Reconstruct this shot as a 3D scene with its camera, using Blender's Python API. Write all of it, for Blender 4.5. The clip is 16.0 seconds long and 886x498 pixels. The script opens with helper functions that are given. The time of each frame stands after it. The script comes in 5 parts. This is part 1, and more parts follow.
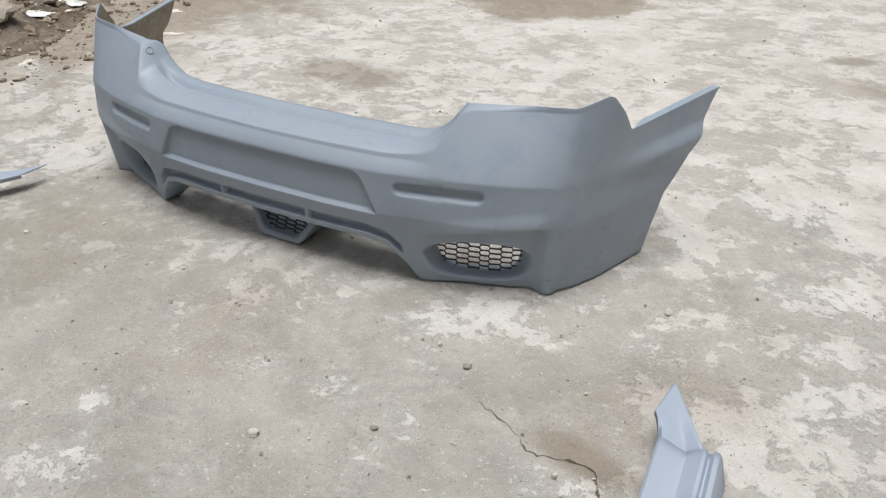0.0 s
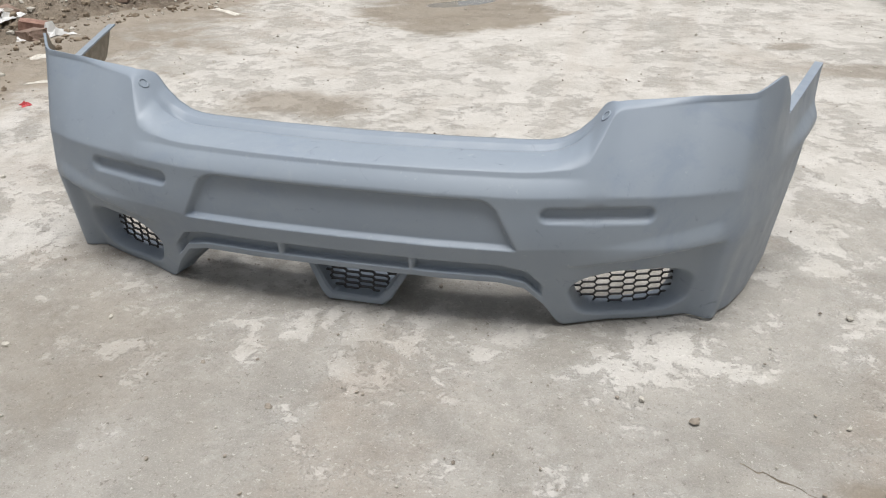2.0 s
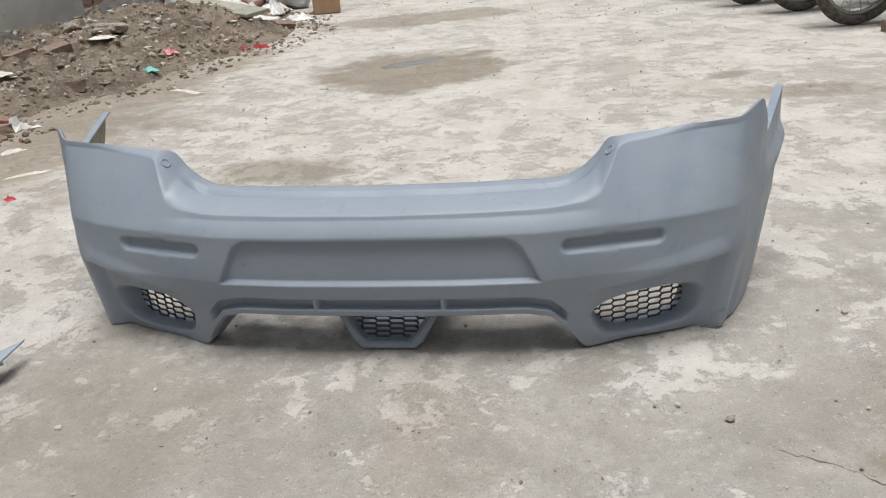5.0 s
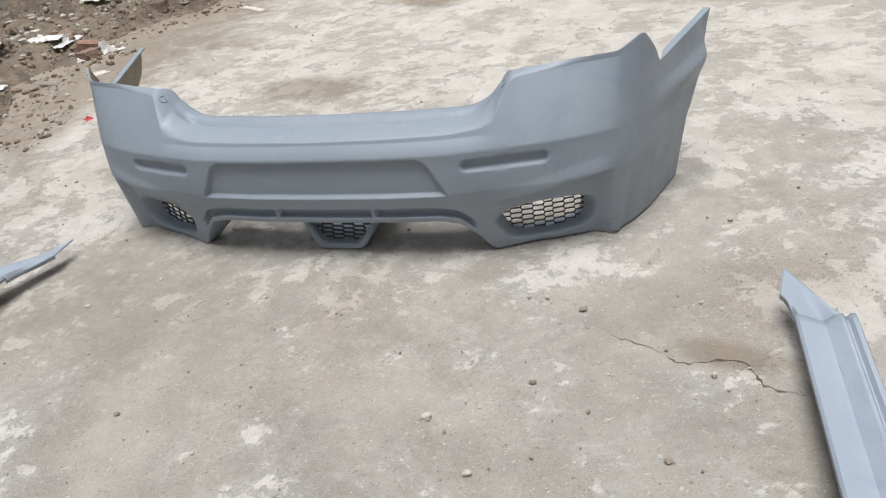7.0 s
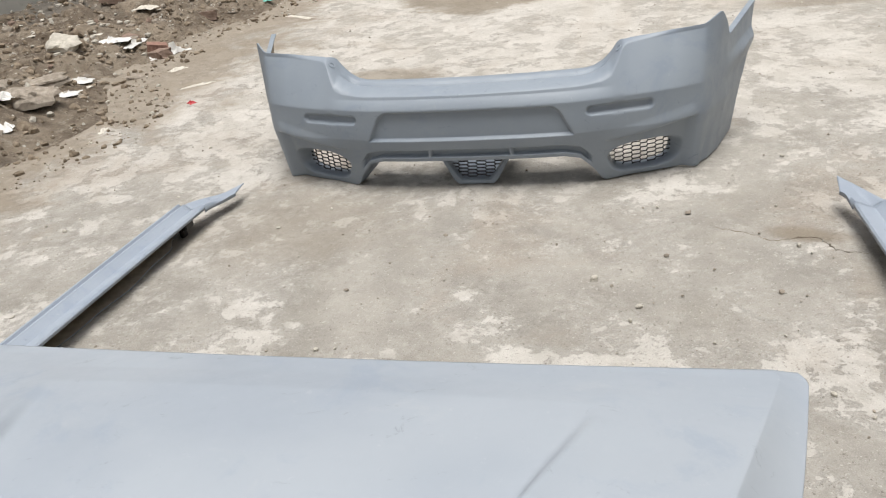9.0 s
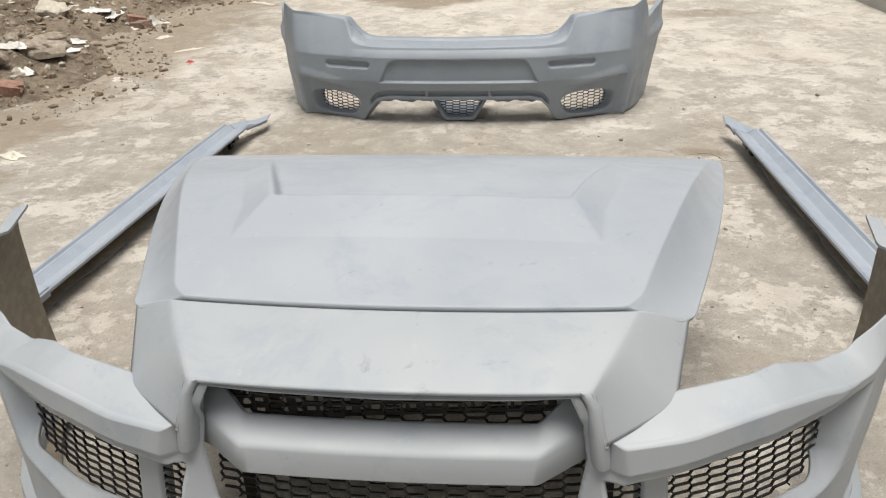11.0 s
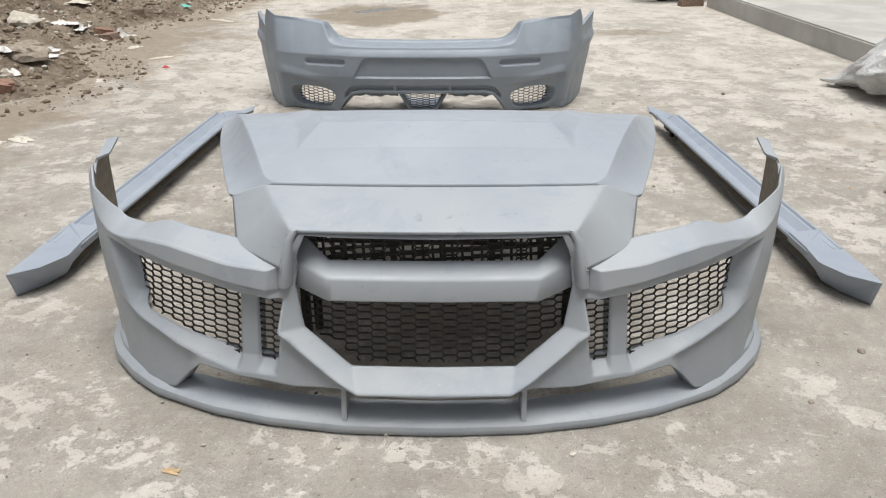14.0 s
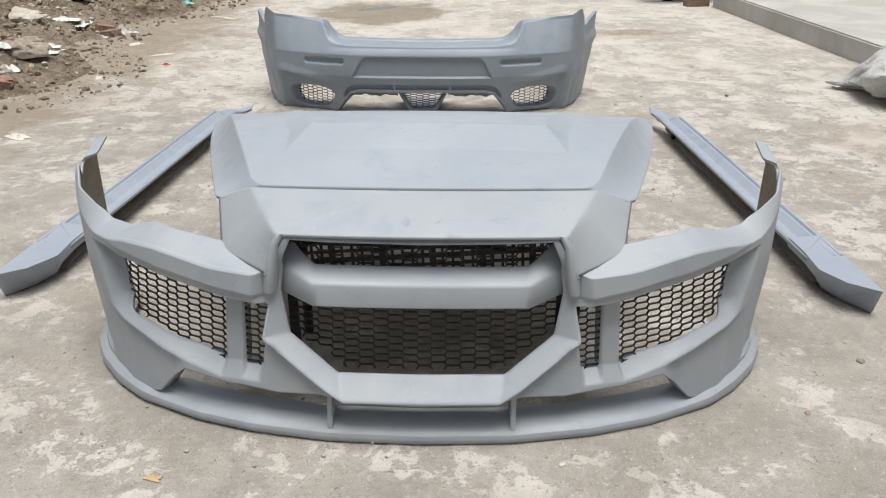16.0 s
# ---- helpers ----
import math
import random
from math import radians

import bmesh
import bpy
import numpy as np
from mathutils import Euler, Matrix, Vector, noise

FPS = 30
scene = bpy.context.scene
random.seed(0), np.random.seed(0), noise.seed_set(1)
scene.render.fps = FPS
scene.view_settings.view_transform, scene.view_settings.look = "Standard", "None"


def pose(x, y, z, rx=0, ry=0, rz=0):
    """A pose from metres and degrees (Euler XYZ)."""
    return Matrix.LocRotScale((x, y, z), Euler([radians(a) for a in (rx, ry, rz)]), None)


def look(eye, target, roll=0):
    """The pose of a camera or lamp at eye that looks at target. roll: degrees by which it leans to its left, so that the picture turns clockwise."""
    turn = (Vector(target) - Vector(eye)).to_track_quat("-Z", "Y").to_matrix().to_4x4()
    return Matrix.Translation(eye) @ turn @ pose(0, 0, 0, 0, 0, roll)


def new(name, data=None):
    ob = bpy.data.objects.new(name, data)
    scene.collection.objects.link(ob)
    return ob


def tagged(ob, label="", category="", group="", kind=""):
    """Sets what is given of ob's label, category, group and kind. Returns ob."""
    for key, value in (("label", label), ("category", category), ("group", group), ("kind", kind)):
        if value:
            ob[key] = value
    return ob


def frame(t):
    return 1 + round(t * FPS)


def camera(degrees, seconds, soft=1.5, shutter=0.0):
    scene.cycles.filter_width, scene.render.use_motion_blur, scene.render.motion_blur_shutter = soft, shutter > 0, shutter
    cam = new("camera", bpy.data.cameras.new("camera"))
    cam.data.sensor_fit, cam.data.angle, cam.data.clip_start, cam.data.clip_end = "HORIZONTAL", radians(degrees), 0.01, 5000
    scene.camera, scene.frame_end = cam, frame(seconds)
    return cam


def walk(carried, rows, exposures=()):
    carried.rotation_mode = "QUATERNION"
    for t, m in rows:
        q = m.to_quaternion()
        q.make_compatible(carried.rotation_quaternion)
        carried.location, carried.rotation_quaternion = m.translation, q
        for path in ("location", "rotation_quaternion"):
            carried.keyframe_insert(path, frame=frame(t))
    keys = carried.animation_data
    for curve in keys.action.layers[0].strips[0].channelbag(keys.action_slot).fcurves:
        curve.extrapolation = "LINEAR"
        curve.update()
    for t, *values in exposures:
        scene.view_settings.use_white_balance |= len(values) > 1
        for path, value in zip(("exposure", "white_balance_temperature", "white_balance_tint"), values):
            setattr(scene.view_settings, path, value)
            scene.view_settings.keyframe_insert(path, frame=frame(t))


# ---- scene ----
cam = camera(57.8, 16.0, soft=1.1)
PATH = [
    (0, (1.335, -1.543, 1.103), (0.517, -0.013, 0.108), 1.1),
    (0.5, (1.196, -1.473, 1.026), (0.486, 0.139, 0.077), 2.0),
    (1, (0.816, -1.426, 0.932), (0.357, 0.258, -0.044), 3.3),
    (1.5, (0.607, -1.456, 0.934), (0.226, 0.248, -0.043), 2.4),
    (2, (0.555, -1.463, 0.919), (0.127, 0.261, 0.0), -0.2),
    (2.5, (0.532, -1.504, 0.966), (0.078, 0.249, 0.118), -2.2),
    (3, (0.55, -1.525, 0.969), (0.098, 0.252, 0.172), -3.5),
    (3.5, (0.527, -1.581, 0.976), (0.133, 0.22, 0.202), -4.0),
    (3.7, (0.502, -1.61, 0.987), (0.14, 0.202, 0.222), -4.2),
    (5.8, (0.403, -1.598, 0.93), (0.098, 0.182, 0.07), -4.8),
    (6, (0.476, -1.62, 0.934), (0.127, 0.142, 0.055), -5.5),
    (6.5, (0.805, -1.724, 1.029), (0.314, -0.047, 0.056), -7.8),
    (7, (0.981, -1.807, 1.108), (0.367, -0.19, 0.103), -9.8),
    (7.5, (0.967, -1.862, 1.126), (0.288, -0.269, 0.124), -10.8),
    (8, (0.846, -2.038, 1.13), (0.236, -0.422, 0.121), -10.3),
    (8.2, (0.777, -2.153, 1.149), (0.188, -0.521, 0.154), -10.1),
    (10.3, (0.423, -3.343, 1.204), (0.14, -1.604, 0.257), -3.1),
    (10.5, (0.4, -3.451, 1.199), (0.141, -1.707, 0.254), -2.7),
    (11, (0.305, -3.626, 1.206), (0.105, -1.865, 0.279), -2.0),
    (11.5, (0.18, -3.79, 1.196), (0.058, -2.01, 0.292), -1.3),
    (12, (0.184, -3.913, 1.179), (0.115, -2.121, 0.295), -0.8),
    (12.5, (0.215, -4.055, 1.158), (0.154, -2.252, 0.294), -0.3),
    (13, (0.159, -4.129, 1.167), (0.113, -2.323, 0.31), -0.1),
    (13.5, (0.097, -4.198, 1.169), (0.079, -2.39, 0.312), 0.0),
    (14, (0.133, -4.242, 1.164), (0.119, -2.433, 0.313), -0.1),
    (14.5, (0.138, -4.24, 1.18), (0.116, -2.428, 0.334), -0.1),
    (15, (0.16, -4.216, 1.168), (0.135, -2.407, 0.317), 0.3),
    (15.5, (0.175, -4.211, 1.167), (0.149, -2.404, 0.31), 0.3),
    (16, (0.17, -4.203, 1.163), (0.142, -2.396, 0.308), 0.2),
]
walk(cam, [(t, look(eye, target, roll)) for t, eye, target, roll in PATH],
     [(0, 0.33, 6260, 10), (1.5, 0.38, 6320, 10), (2.5, 0.36, 6320, 10), (3.2, 0.18, 6340, 10), (3.7, 0.15, 6340, 10), (5.8, 0.34, 6340, 10), (7.0, 0.36, 6320, 10), (8.2, 0.40, 6340, 10), (10.3, 0.42, 6900, 10), (11.0, 0.42, 6900, 10), (12.5, 0.36, 6560, 10), (16, 0.38, 6540, 10)])

# ---- world, sun, exposure ----
world = bpy.data.worlds.new("overcast_sky")
scene.world = world
world.use_nodes = True
wn, wl = world.node_tree.nodes, world.node_tree.links
SUN_ELEV, SUN_ROT = radians(81), radians(158)
sky = wn.new("ShaderNodeTexSky")
sky.sky_type, sky.sun_disc = "NISHITA", False
sky.sun_elevation, sky.sun_rotation = SUN_ELEV, SUN_ROT
sky.air_density, sky.dust_density, sky.ozone_density = 1.0, 4.0, 1.0
haze = wn.new("ShaderNodeHueSaturation")
haze.inputs["Saturation"].default_value = 0.3
wl.new(sky.outputs[0], haze.inputs["Color"])
wl.new(haze.outputs[0], wn["Background"].inputs[0])
wn["Background"].inputs[1].default_value = 0.082
sun_data = bpy.data.lights.new("sun", "SUN")
sun_data.energy, sun_data.angle, sun_data.color = 2.62, radians(36), (1.0, 0.985, 0.96)
sun = new("sun", sun_data)
sun.matrix_world = look((0.5, -1.2, 10), (0, 0, 0))
scene.view_settings.exposure = 0.0


# ---- materials ----
class Mat:
    """A node material with shortcuts."""

    def __init__(self, name, rough=0.6, metal=0.0):
        self.m = bpy.data.materials.new(name)
        self.m.use_nodes = True
        self.t = self.m.node_tree
        self.b = self.t.nodes["Principled BSDF"]
        self.b.inputs["Roughness"].default_value = rough
        self.b.inputs["Metallic"].default_value = metal
        self.tc = self.t.nodes.new("ShaderNodeTexCoord")

    def put(self, a, b):
        self.t.links.new(a, b)

    def noise(self, scale, detail=4.0, rough=0.6, dist=0.0, vec=None):
        n = self.t.nodes.new("ShaderNodeTexNoise")
        n.inputs["Scale"].default_value, n.inputs["Detail"].default_value = scale, detail
        n.inputs["Roughness"].default_value, n.inputs["Distortion"].default_value = rough, dist
        self.put(vec or self.tc.outputs["Object"], n.inputs["Vector"])
        return n.outputs["Fac"]

    def voronoi(self, scale, feature="F1", vec=None):
        n = self.t.nodes.new("ShaderNodeTexVoronoi")
        n.feature = feature
        n.inputs["Scale"].default_value = scale
        self.put(vec or self.tc.outputs["Object"], n.inputs["Vector"])
        return n.outputs["Distance"]

    def remap(self, v, lo, hi, a=0.0, b=1.0):
        n = self.t.nodes.new("ShaderNodeMapRange")
        n.interpolation_type = "SMOOTHSTEP"
        for i, x in enumerate((lo, hi, a, b)):
            n.inputs[i + 1].default_value = x
        self.put(v, n.inputs[0])
        return n.outputs[0]

    def math(self, op, a, b=None):
        n = self.t.nodes.new("ShaderNodeMath")
        n.operation = op
        for i, x in enumerate((a, b)):
            if x is None:
                continue
            if isinstance(x, (int, float)):
                n.inputs[i].default_value = x
            else:
                self.put(x, n.inputs[i])
        return n.outputs[0]

    def mix(self, fac, a, b):
        n = self.t.nodes.new("ShaderNodeMix")
        n.data_type = "RGBA"
        for k, x in ((0, fac), (6, a), (7, b)):
            if isinstance(x, (int, float)):
                n.inputs[k].default_value = x
            elif isinstance(x, tuple):
                n.inputs[k].default_value = (*x, 1)
            else:
                self.put(x, n.inputs[k])
        return n.outputs[2]

    def vary(self, a, b):
        n = self.t.nodes.new("ShaderNodeObjectInfo")
        return self.mix(n.outputs["Random"], a, b)

    def spot(self, x, y, rx, ry, warp, lo=0.75, hi=1.05, turn=0.0):
        """1 inside an uneven oval on the ground, 0 outside."""
        mp = self.t.nodes.new("ShaderNodeMapping")
        mp.vector_type = "TEXTURE"
        mp.inputs["Location"].default_value = (x, y, 0)
        mp.inputs["Rotation"].default_value = (0, 0, radians(turn))
        mp.inputs["Scale"].default_value = (rx, ry, 1000)
        self.put(self.tc.outputs["Object"], mp.inputs["Vector"])
        ln = self.t.nodes.new("ShaderNodeVectorMath")
        ln.operation = "LENGTH"
        self.put(mp.outputs[0], ln.inputs[0])
        r = self.math("ADD", ln.outputs["Value"], self.math("MULTIPLY", self.math("SUBTRACT", warp, 0.5), 1.5))
        return self.remap(r, lo, hi, 1.0, 0.0)

    def bump(self, h, strength, dist):
        n = self.t.nodes.new("ShaderNodeBump")
        n.inputs["Strength"].default_value, n.inputs["Distance"].default_value = strength, dist
        self.put(h, n.inputs["Height"])
        self.put(n.outputs[0], self.b.inputs["Normal"])

    def color(self, c):
        if isinstance(c, tuple):
            self.b.inputs["Base Color"].default_value = (*c, 1)
        else:
            self.put(c, self.b.inputs["Base Color"])

    def rough(self, v):
        self.put(v, self.b.inputs["Roughness"])


def primer_material(name, base, pale, dusty):
    """Sanded grey-blue primer with scuffs, dust and filler marks."""
    m = Mat(name, 0.5)
    big = m.noise(3.0, 3, 0.5)
    c = m.mix(m.remap(big, 0.35, 0.65), base, pale)
    c = m.mix(m.remap(m.noise(9, 6, 0.7, 0.6), 0.58, 0.8, 0, 0.35), c, dusty)
    c = m.mix(m.remap(m.noise(5.5, 7, 0.7, 0.4), 0.52, 0.66, 0, 0.42), c, tuple(x * k for x, k in zip(base, (0.80, 0.85, 0.93))))
    c = m.mix(m.remap(m.noise(17, 8, 0.75, 1.2), 0.60, 0.72, 0, 0.55), c, tuple(x * 0.55 for x in base))
    c = m.mix(m.remap(m.noise(46, 6, 0.7), 0.62, 0.72, 0, 0.12), c, (0.62, 0.63, 0.62))
    m.color(c)
    m.rough(m.remap(m.noise(14, 5), 0.3, 0.7, 0.42, 0.6))
    m.bump(m.math("ADD", m.noise(5, 3), m.math("MULTIPLY", m.noise(30, 3), 0.03)), 0.16, 0.012)
    return m.m


PRIMER = primer_material("grey_blue_primer", (0.242, 0.279, 0.322), (0.263, 0.299, 0.338), (0.345, 0.36, 0.372))
PRIMER_DUSTY = primer_material("dusty_primer", (0.320, 0.350, 0.381), (0.352, 0.380, 0.405), (0.46, 0.468, 0.464))

PRIMER_PALE = primer_material("pale_blue_primer", (0.316, 0.350, 0.392), (0.350, 0.382, 0.418), (0.45, 0.462, 0.464))
PRIMER_BLUE = primer_material("blue_grey_primer", (0.285, 0.325, 0.382), (0.318, 0.357, 0.41), (0.38, 0.402, 0.425))


def simple(name, a, b, rough=0.7, scale=30.0, metal=0.0, relief=0.15, dist=0.004):
    m = Mat(name, rough, metal)
    c = m.mix(m.remap(m.noise(scale, 6, 0.65), 0.3, 0.7), a, b)
    c = m.mix(m.remap(m.noise(scale * 0.17, 3), 0.4, 0.7, 0, 0.4), c, tuple(0.6 * x for x in a))
    m.color(c)
    m.bump(m.noise(scale * 1.7, 5, 0.7), relief, dist)
    return m.m


RAW = simple("raw_fibreglass", (0.24, 0.205, 0.155), (0.34, 0.295, 0.23), 0.75, 40)
BLACK_PLASTIC = simple("black_plastic", (0.012, 0.012, 0.012), (0.03, 0.028, 0.026), 0.45, 60)
CRATE_PLASTIC = simple("crate_plastic", (0.010, 0.010, 0.010), (0.028, 0.026, 0.022), 0.6, 25)
RUBBER = simple("tyre_rubber", (0.035, 0.034, 0.032), (0.12, 0.11, 0.09), 0.85, 30)
STEEL = simple("worn_steel", (0.30, 0.29, 0.27), (0.45, 0.43, 0.40), 0.4, 40, 0.8)
DARK_STEEL = simple("dark_engine_metal", (0.05, 0.05, 0.05), (0.12, 0.11, 0.10), 0.5, 40, 0.5)
GREEN_PAINT = simple("dusty_green_cover", (0.04, 0.09, 0.05), (0.09, 0.13, 0.08), 0.7, 30)
BLUE_PAINT = simple("blue_paint", (0.02, 0.06, 0.25), (0.03, 0.08, 0.30), 0.4, 30)
SEAT_VINYL = simple("black_seat_vinyl", (0.02, 0.02, 0.02), (0.04, 0.04, 0.04), 0.5, 50)
BRICK = simple("fired_brick", (0.22, 0.12, 0.09), (0.33, 0.20, 0.15), 0.9, 40, 0, 0.5, 0.006)
BRICK_DULL = simple("old_brick", (0.18, 0.125, 0.095), (0.28, 0.20, 0.155), 0.9, 40, 0, 0.5, 0.006)
CLOD = simple("earth_clod", (0.14, 0.105, 0.072), (0.33, 0.268, 0.195), 0.95, 25, 0, 0.6, 0.008)
STONE = simple("rubble_stone", (0.22, 0.185, 0.145), (0.40, 0.35, 0.29), 0.9, 25, 0, 0.6, 0.008)
PALE_STONE = simple("pale_concrete_chunk", (0.42, 0.39, 0.33), (0.58, 0.54, 0.47), 0.9, 30, 0, 0.5, 0.006)
WHITE_PLASTIC = simple("white_plastic_film", (0.62, 0.61, 0.58), (0.78, 0.77, 0.74), 0.4, 12)
PINK_BAG = simple("pink_plastic_sack", (0.50, 0.30, 0.26), (0.62, 0.42, 0.37), 0.45, 10)
GREY_BAG = simple("grey_plastic_sack", (0.32, 0.32, 0.30), (0.47, 0.46, 0.43), 0.45, 10)
BLACK_BAG = simple("black_plastic_sack", (0.012, 0.012, 0.015), (0.03, 0.03, 0.035), 0.35, 10)
CARTON = simple("brown_carton", (0.34, 0.21, 0.12), (0.42, 0.27, 0.16), 0.85, 8)
CARTON_PRINT = simple("dark_carton_print", (0.04, 0.035, 0.03), (0.06, 0.05, 0.04), 0.85, 20)
WOOD = simple("weathered_board", (0.27, 0.26, 0.20), (0.38, 0.37, 0.30), 0.85, 14)
WOOD_CHIP = simple("fresh_wood_chip", (0.46, 0.32, 0.17), (0.58, 0.42, 0.25), 0.8, 40)
RED_LITTER = simple("red_litter", (0.42, 0.04, 0.05), (0.55, 0.08, 0.08), 0.5, 20)
TEAL_LITTER = simple("teal_litter", (0.12, 0.42, 0.36), (0.22, 0.55, 0.47), 0.5, 20)
PINK_LITTER = simple("pink_litter", (0.60, 0.20, 0.24), (0.72, 0.33, 0.36), 0.5, 20)
PAPER = simple("crumpled_paper", (0.55, 0.51, 0.44), (0.70, 0.66, 0.58), 0.9, 25)
ASH = simple("dark_cement_heap", (0.075, 0.07, 0.062), (0.14, 0.13, 0.115), 0.95, 14, 0, 0.9, 0.02)

# rendered wall
m = Mat("grey_cement_render", 0.9)
c = m.mix(m.remap(m.noise(1.4, 5, 0.6, 0.4), 0.35, 0.65), (0.33, 0.322, 0.295), (0.46, 0.452, 0.415))
c = m.mix(m.remap(m.noise(9, 8, 0.75), 0.55, 0.75, 0, 0.7), c, (0.22, 0.21, 0.185))
m.color(c)
m.bump(m.noise(20, 8, 0.7), 0.5, 0.01)
RENDER = m.m

# smooth cement of the raised platform
m = Mat("platform_cement", 0.75)
c = m.mix(m.remap(m.noise(2.2, 5, 0.6, 0.5), 0.35, 0.65), (0.38, 0.374, 0.350), (0.48, 0.473, 0.445))
c = m.mix(m.remap(m.noise(12, 8, 0.75, 0.6), 0.55, 0.8, 0, 0.6), c, (0.26, 0.255, 0.24))
m.color(c)
m.bump(m.noise(30, 8, 0.7), 0.25, 0.006)
PLATFORM = m.m

# dirt of the mound
m = Mat("brown_dirt", 0.95)
c = m.mix(m.remap(m.noise(3, 6, 0.65, 0.5), 0.35, 0.65), (0.165, 0.125, 0.088), (0.36, 0.295, 0.22))
c = m.mix(m.remap(m.noise(16, 10, 0.8), 0.50, 0.64), c, (0.40, 0.345, 0.27))
c = m.mix(m.remap(m.noise(38, 8, 0.8), 0.56, 0.66, 0, 0.75), c, (0.095, 0.07, 0.05))
c = m.mix(m.remap(m.noise(1.1, 3), 0.58, 0.68, 0, 0.7), c, (0.20, 0.19, 0.17))
m.color(c)
m.bump(m.math("ADD", m.noise(12, 8, 0.75), m.math("MULTIPLY", m.noise(60, 6, 0.8), 0.4)), 1.0, 0.05)
DIRT = m.m

# worn lane surface: pale crust flaking off grey-brown cement, with damp stains
m = Mat("worn_cement_ground", 0.9)
warp = m.noise(2.6, 6, 0.65, 0.3)
broad = m.noise(0.62, 4, 0.55, 0.2)
patch = m.noise(2.4, 12, 0.68, 0.25)
flakes = m.noise(8.0, 12, 0.74, 0.15)
fine = m.noise(30, 8, 0.7, 0.0)
grit = m.noise(120, 4, 0.7)
base = m.mix(m.remap(m.noise(4.2, 7, 0.6, 0.3), 0.32, 0.68), (0.265, 0.247, 0.217), (0.370, 0.347, 0.308))
crust = m.mix(m.remap(m.noise(5.0, 8, 0.65, 0.2), 0.32, 0.68), (0.455, 0.429, 0.388), (0.575, 0.547, 0.502))
sel = m.math("ADD", m.math("MULTIPLY", patch, 0.44), m.math("MULTIPLY", flakes, 0.56))
sel = m.math("ADD", sel, m.math("MULTIPLY", m.math("SUBTRACT", broad, 0.5), 0.30))
sel = m.math("ADD", sel, m.math("MULTIPLY", m.math("SUBTRACT", fine, 0.5), 0.22))
dusty = m.spot(0.9, 5.0, 5.2, 5.6, warp, 0.6, 1.1)
sel = m.math("ADD", sel, m.math("MULTIPLY", dusty, 0.05))
# less pale crust in an oval in front of the rear bumper
bare = m.spot(0.40, -0.58, 1.2, 0.55, warp, 0.4, 1.2)
sel = m.math("SUBTRACT", sel, m.math("MULTIPLY", bare, 0.075))
thin = m.remap(sel, 0.42, 0.53, 0, 0.42)
thick = m.remap(sel, 0.505, 0.530, 0, 0.95)
crust_fac = m.math("MAXIMUM", thin, thick)
c = m.mix(crust_fac, base, crust)
c = m.mix(m.remap(m.noise(1.3, 7, 0.65, 0.3), 0.52, 0.66, 0, 0.48), c, (0.325, 0.268, 0.210))
c = m.mix(m.remap(m.noise(3.1, 10, 0.68, 0.3), 0.53, 0.60, 0, 0.40), c, (0.270, 0.248, 0.210))
c = m.mix(m.remap(m.noise(11, 10, 0.75, 0.2), 0.58, 0.70, 0, 0.34), c, (0.24, 0.212, 0.168))
c = m.mix(m.remap(fine, 0.25, 0.75, 0.18, 0.0), c, (0.22, 0.20, 0.165))
c = m.mix(m.remap(grit, 0.57, 0.67, 0, 0.55), c, (0.17, 0.148, 0.118))
c = m.mix(m.remap(m.noise(62, 4, 0.7), 0.62, 0.69, 0, 0.75), c, (0.15, 0.13, 0.105))
c = m.mix(m.remap(m.noise(300, 3, 0.7), 0.45, 0.75, 0, 0.22), c, (0.70, 0.67, 0.61))
c = m.mix(m.math("MULTIPLY", dusty, 0.20), c, (0.63, 0.585, 0.51))
for tx, ty, tr in ((0.50, 2.9, -3.0), (0.78, 3.1, -3.0), (0.20, 3.6, 2.0)):
    c = m.mix(m.math("MULTIPLY", m.spot(tx, ty, 0.055, 2.6, warp, 0.5, 1.2, tr), 0.2), c, (0.36, 0.31, 0.25))
c = m.mix(m.remap(m.noise(75, 4, 0.7), 0.60, 0.70, 0, 0.5), c, (0.68, 0.65, 0.59))
damp_a = m.spot(-0.50, 3.30, 0.72, 0.72, warp, 0.62, 1.0, -30)
damp_b = m.spot(-0.70, 1.35, 0.34, 0.20, warp, 0.55, 1.1)
damp_c = m.spot(-0.85, 5.55, 1.05, 0.50, warp, 0.65, 1.0, 18)
damp_d = m.spot(1.62, 2.35, 0.42, 0.16, warp, 0.5, 1.1)
damp_e = m.spot(1.04, -0.40, 0.17, 0.060, warp, 0.5, 1.1, -12)
damp_f = m.spot(-0.60, -0.34, 0.42, 0.30, warp, 0.4, 1.3)
damp_g = m.spot(1.27, 2.80, 0.16, 0.10, warp, 0.5, 1.1, 25)
edge_d = m.spot(-3.2, 2.2, 1.55, 5.2, warp, 0.75, 1.12)
damp = damp_a
for d, k in ((damp_b, 0.8), (damp_c, 0.8), (damp_d, 0.7), (damp_e, 0.9), (damp_f, 0.45), (damp_g, 0.7)):
    damp = m.math("MAXIMUM", damp, m.math("MULTIPLY", d, k))
c = m.mix(m.math("MULTIPLY", edge_d, 0.8), c, m.mix(fine, (0.20, 0.16, 0.115), (0.31, 0.26, 0.195)))
c = m.mix(m.math("MULTIPLY", damp, 0.82), c, m.mix(fine, (0.185, 0.150, 0.108), (0.27, 0.225, 0.165)))
puddle = m.spot(-0.56, 3.53, 0.30, 0.10, warp, 0.85, 0.93, 40)
c = m.mix(puddle, c, (0.22, 0.205, 0.18))
m.color(c)
m.rough(m.math("SUBTRACT", 0.92, m.math("MULTIPLY", puddle, 0.88)))
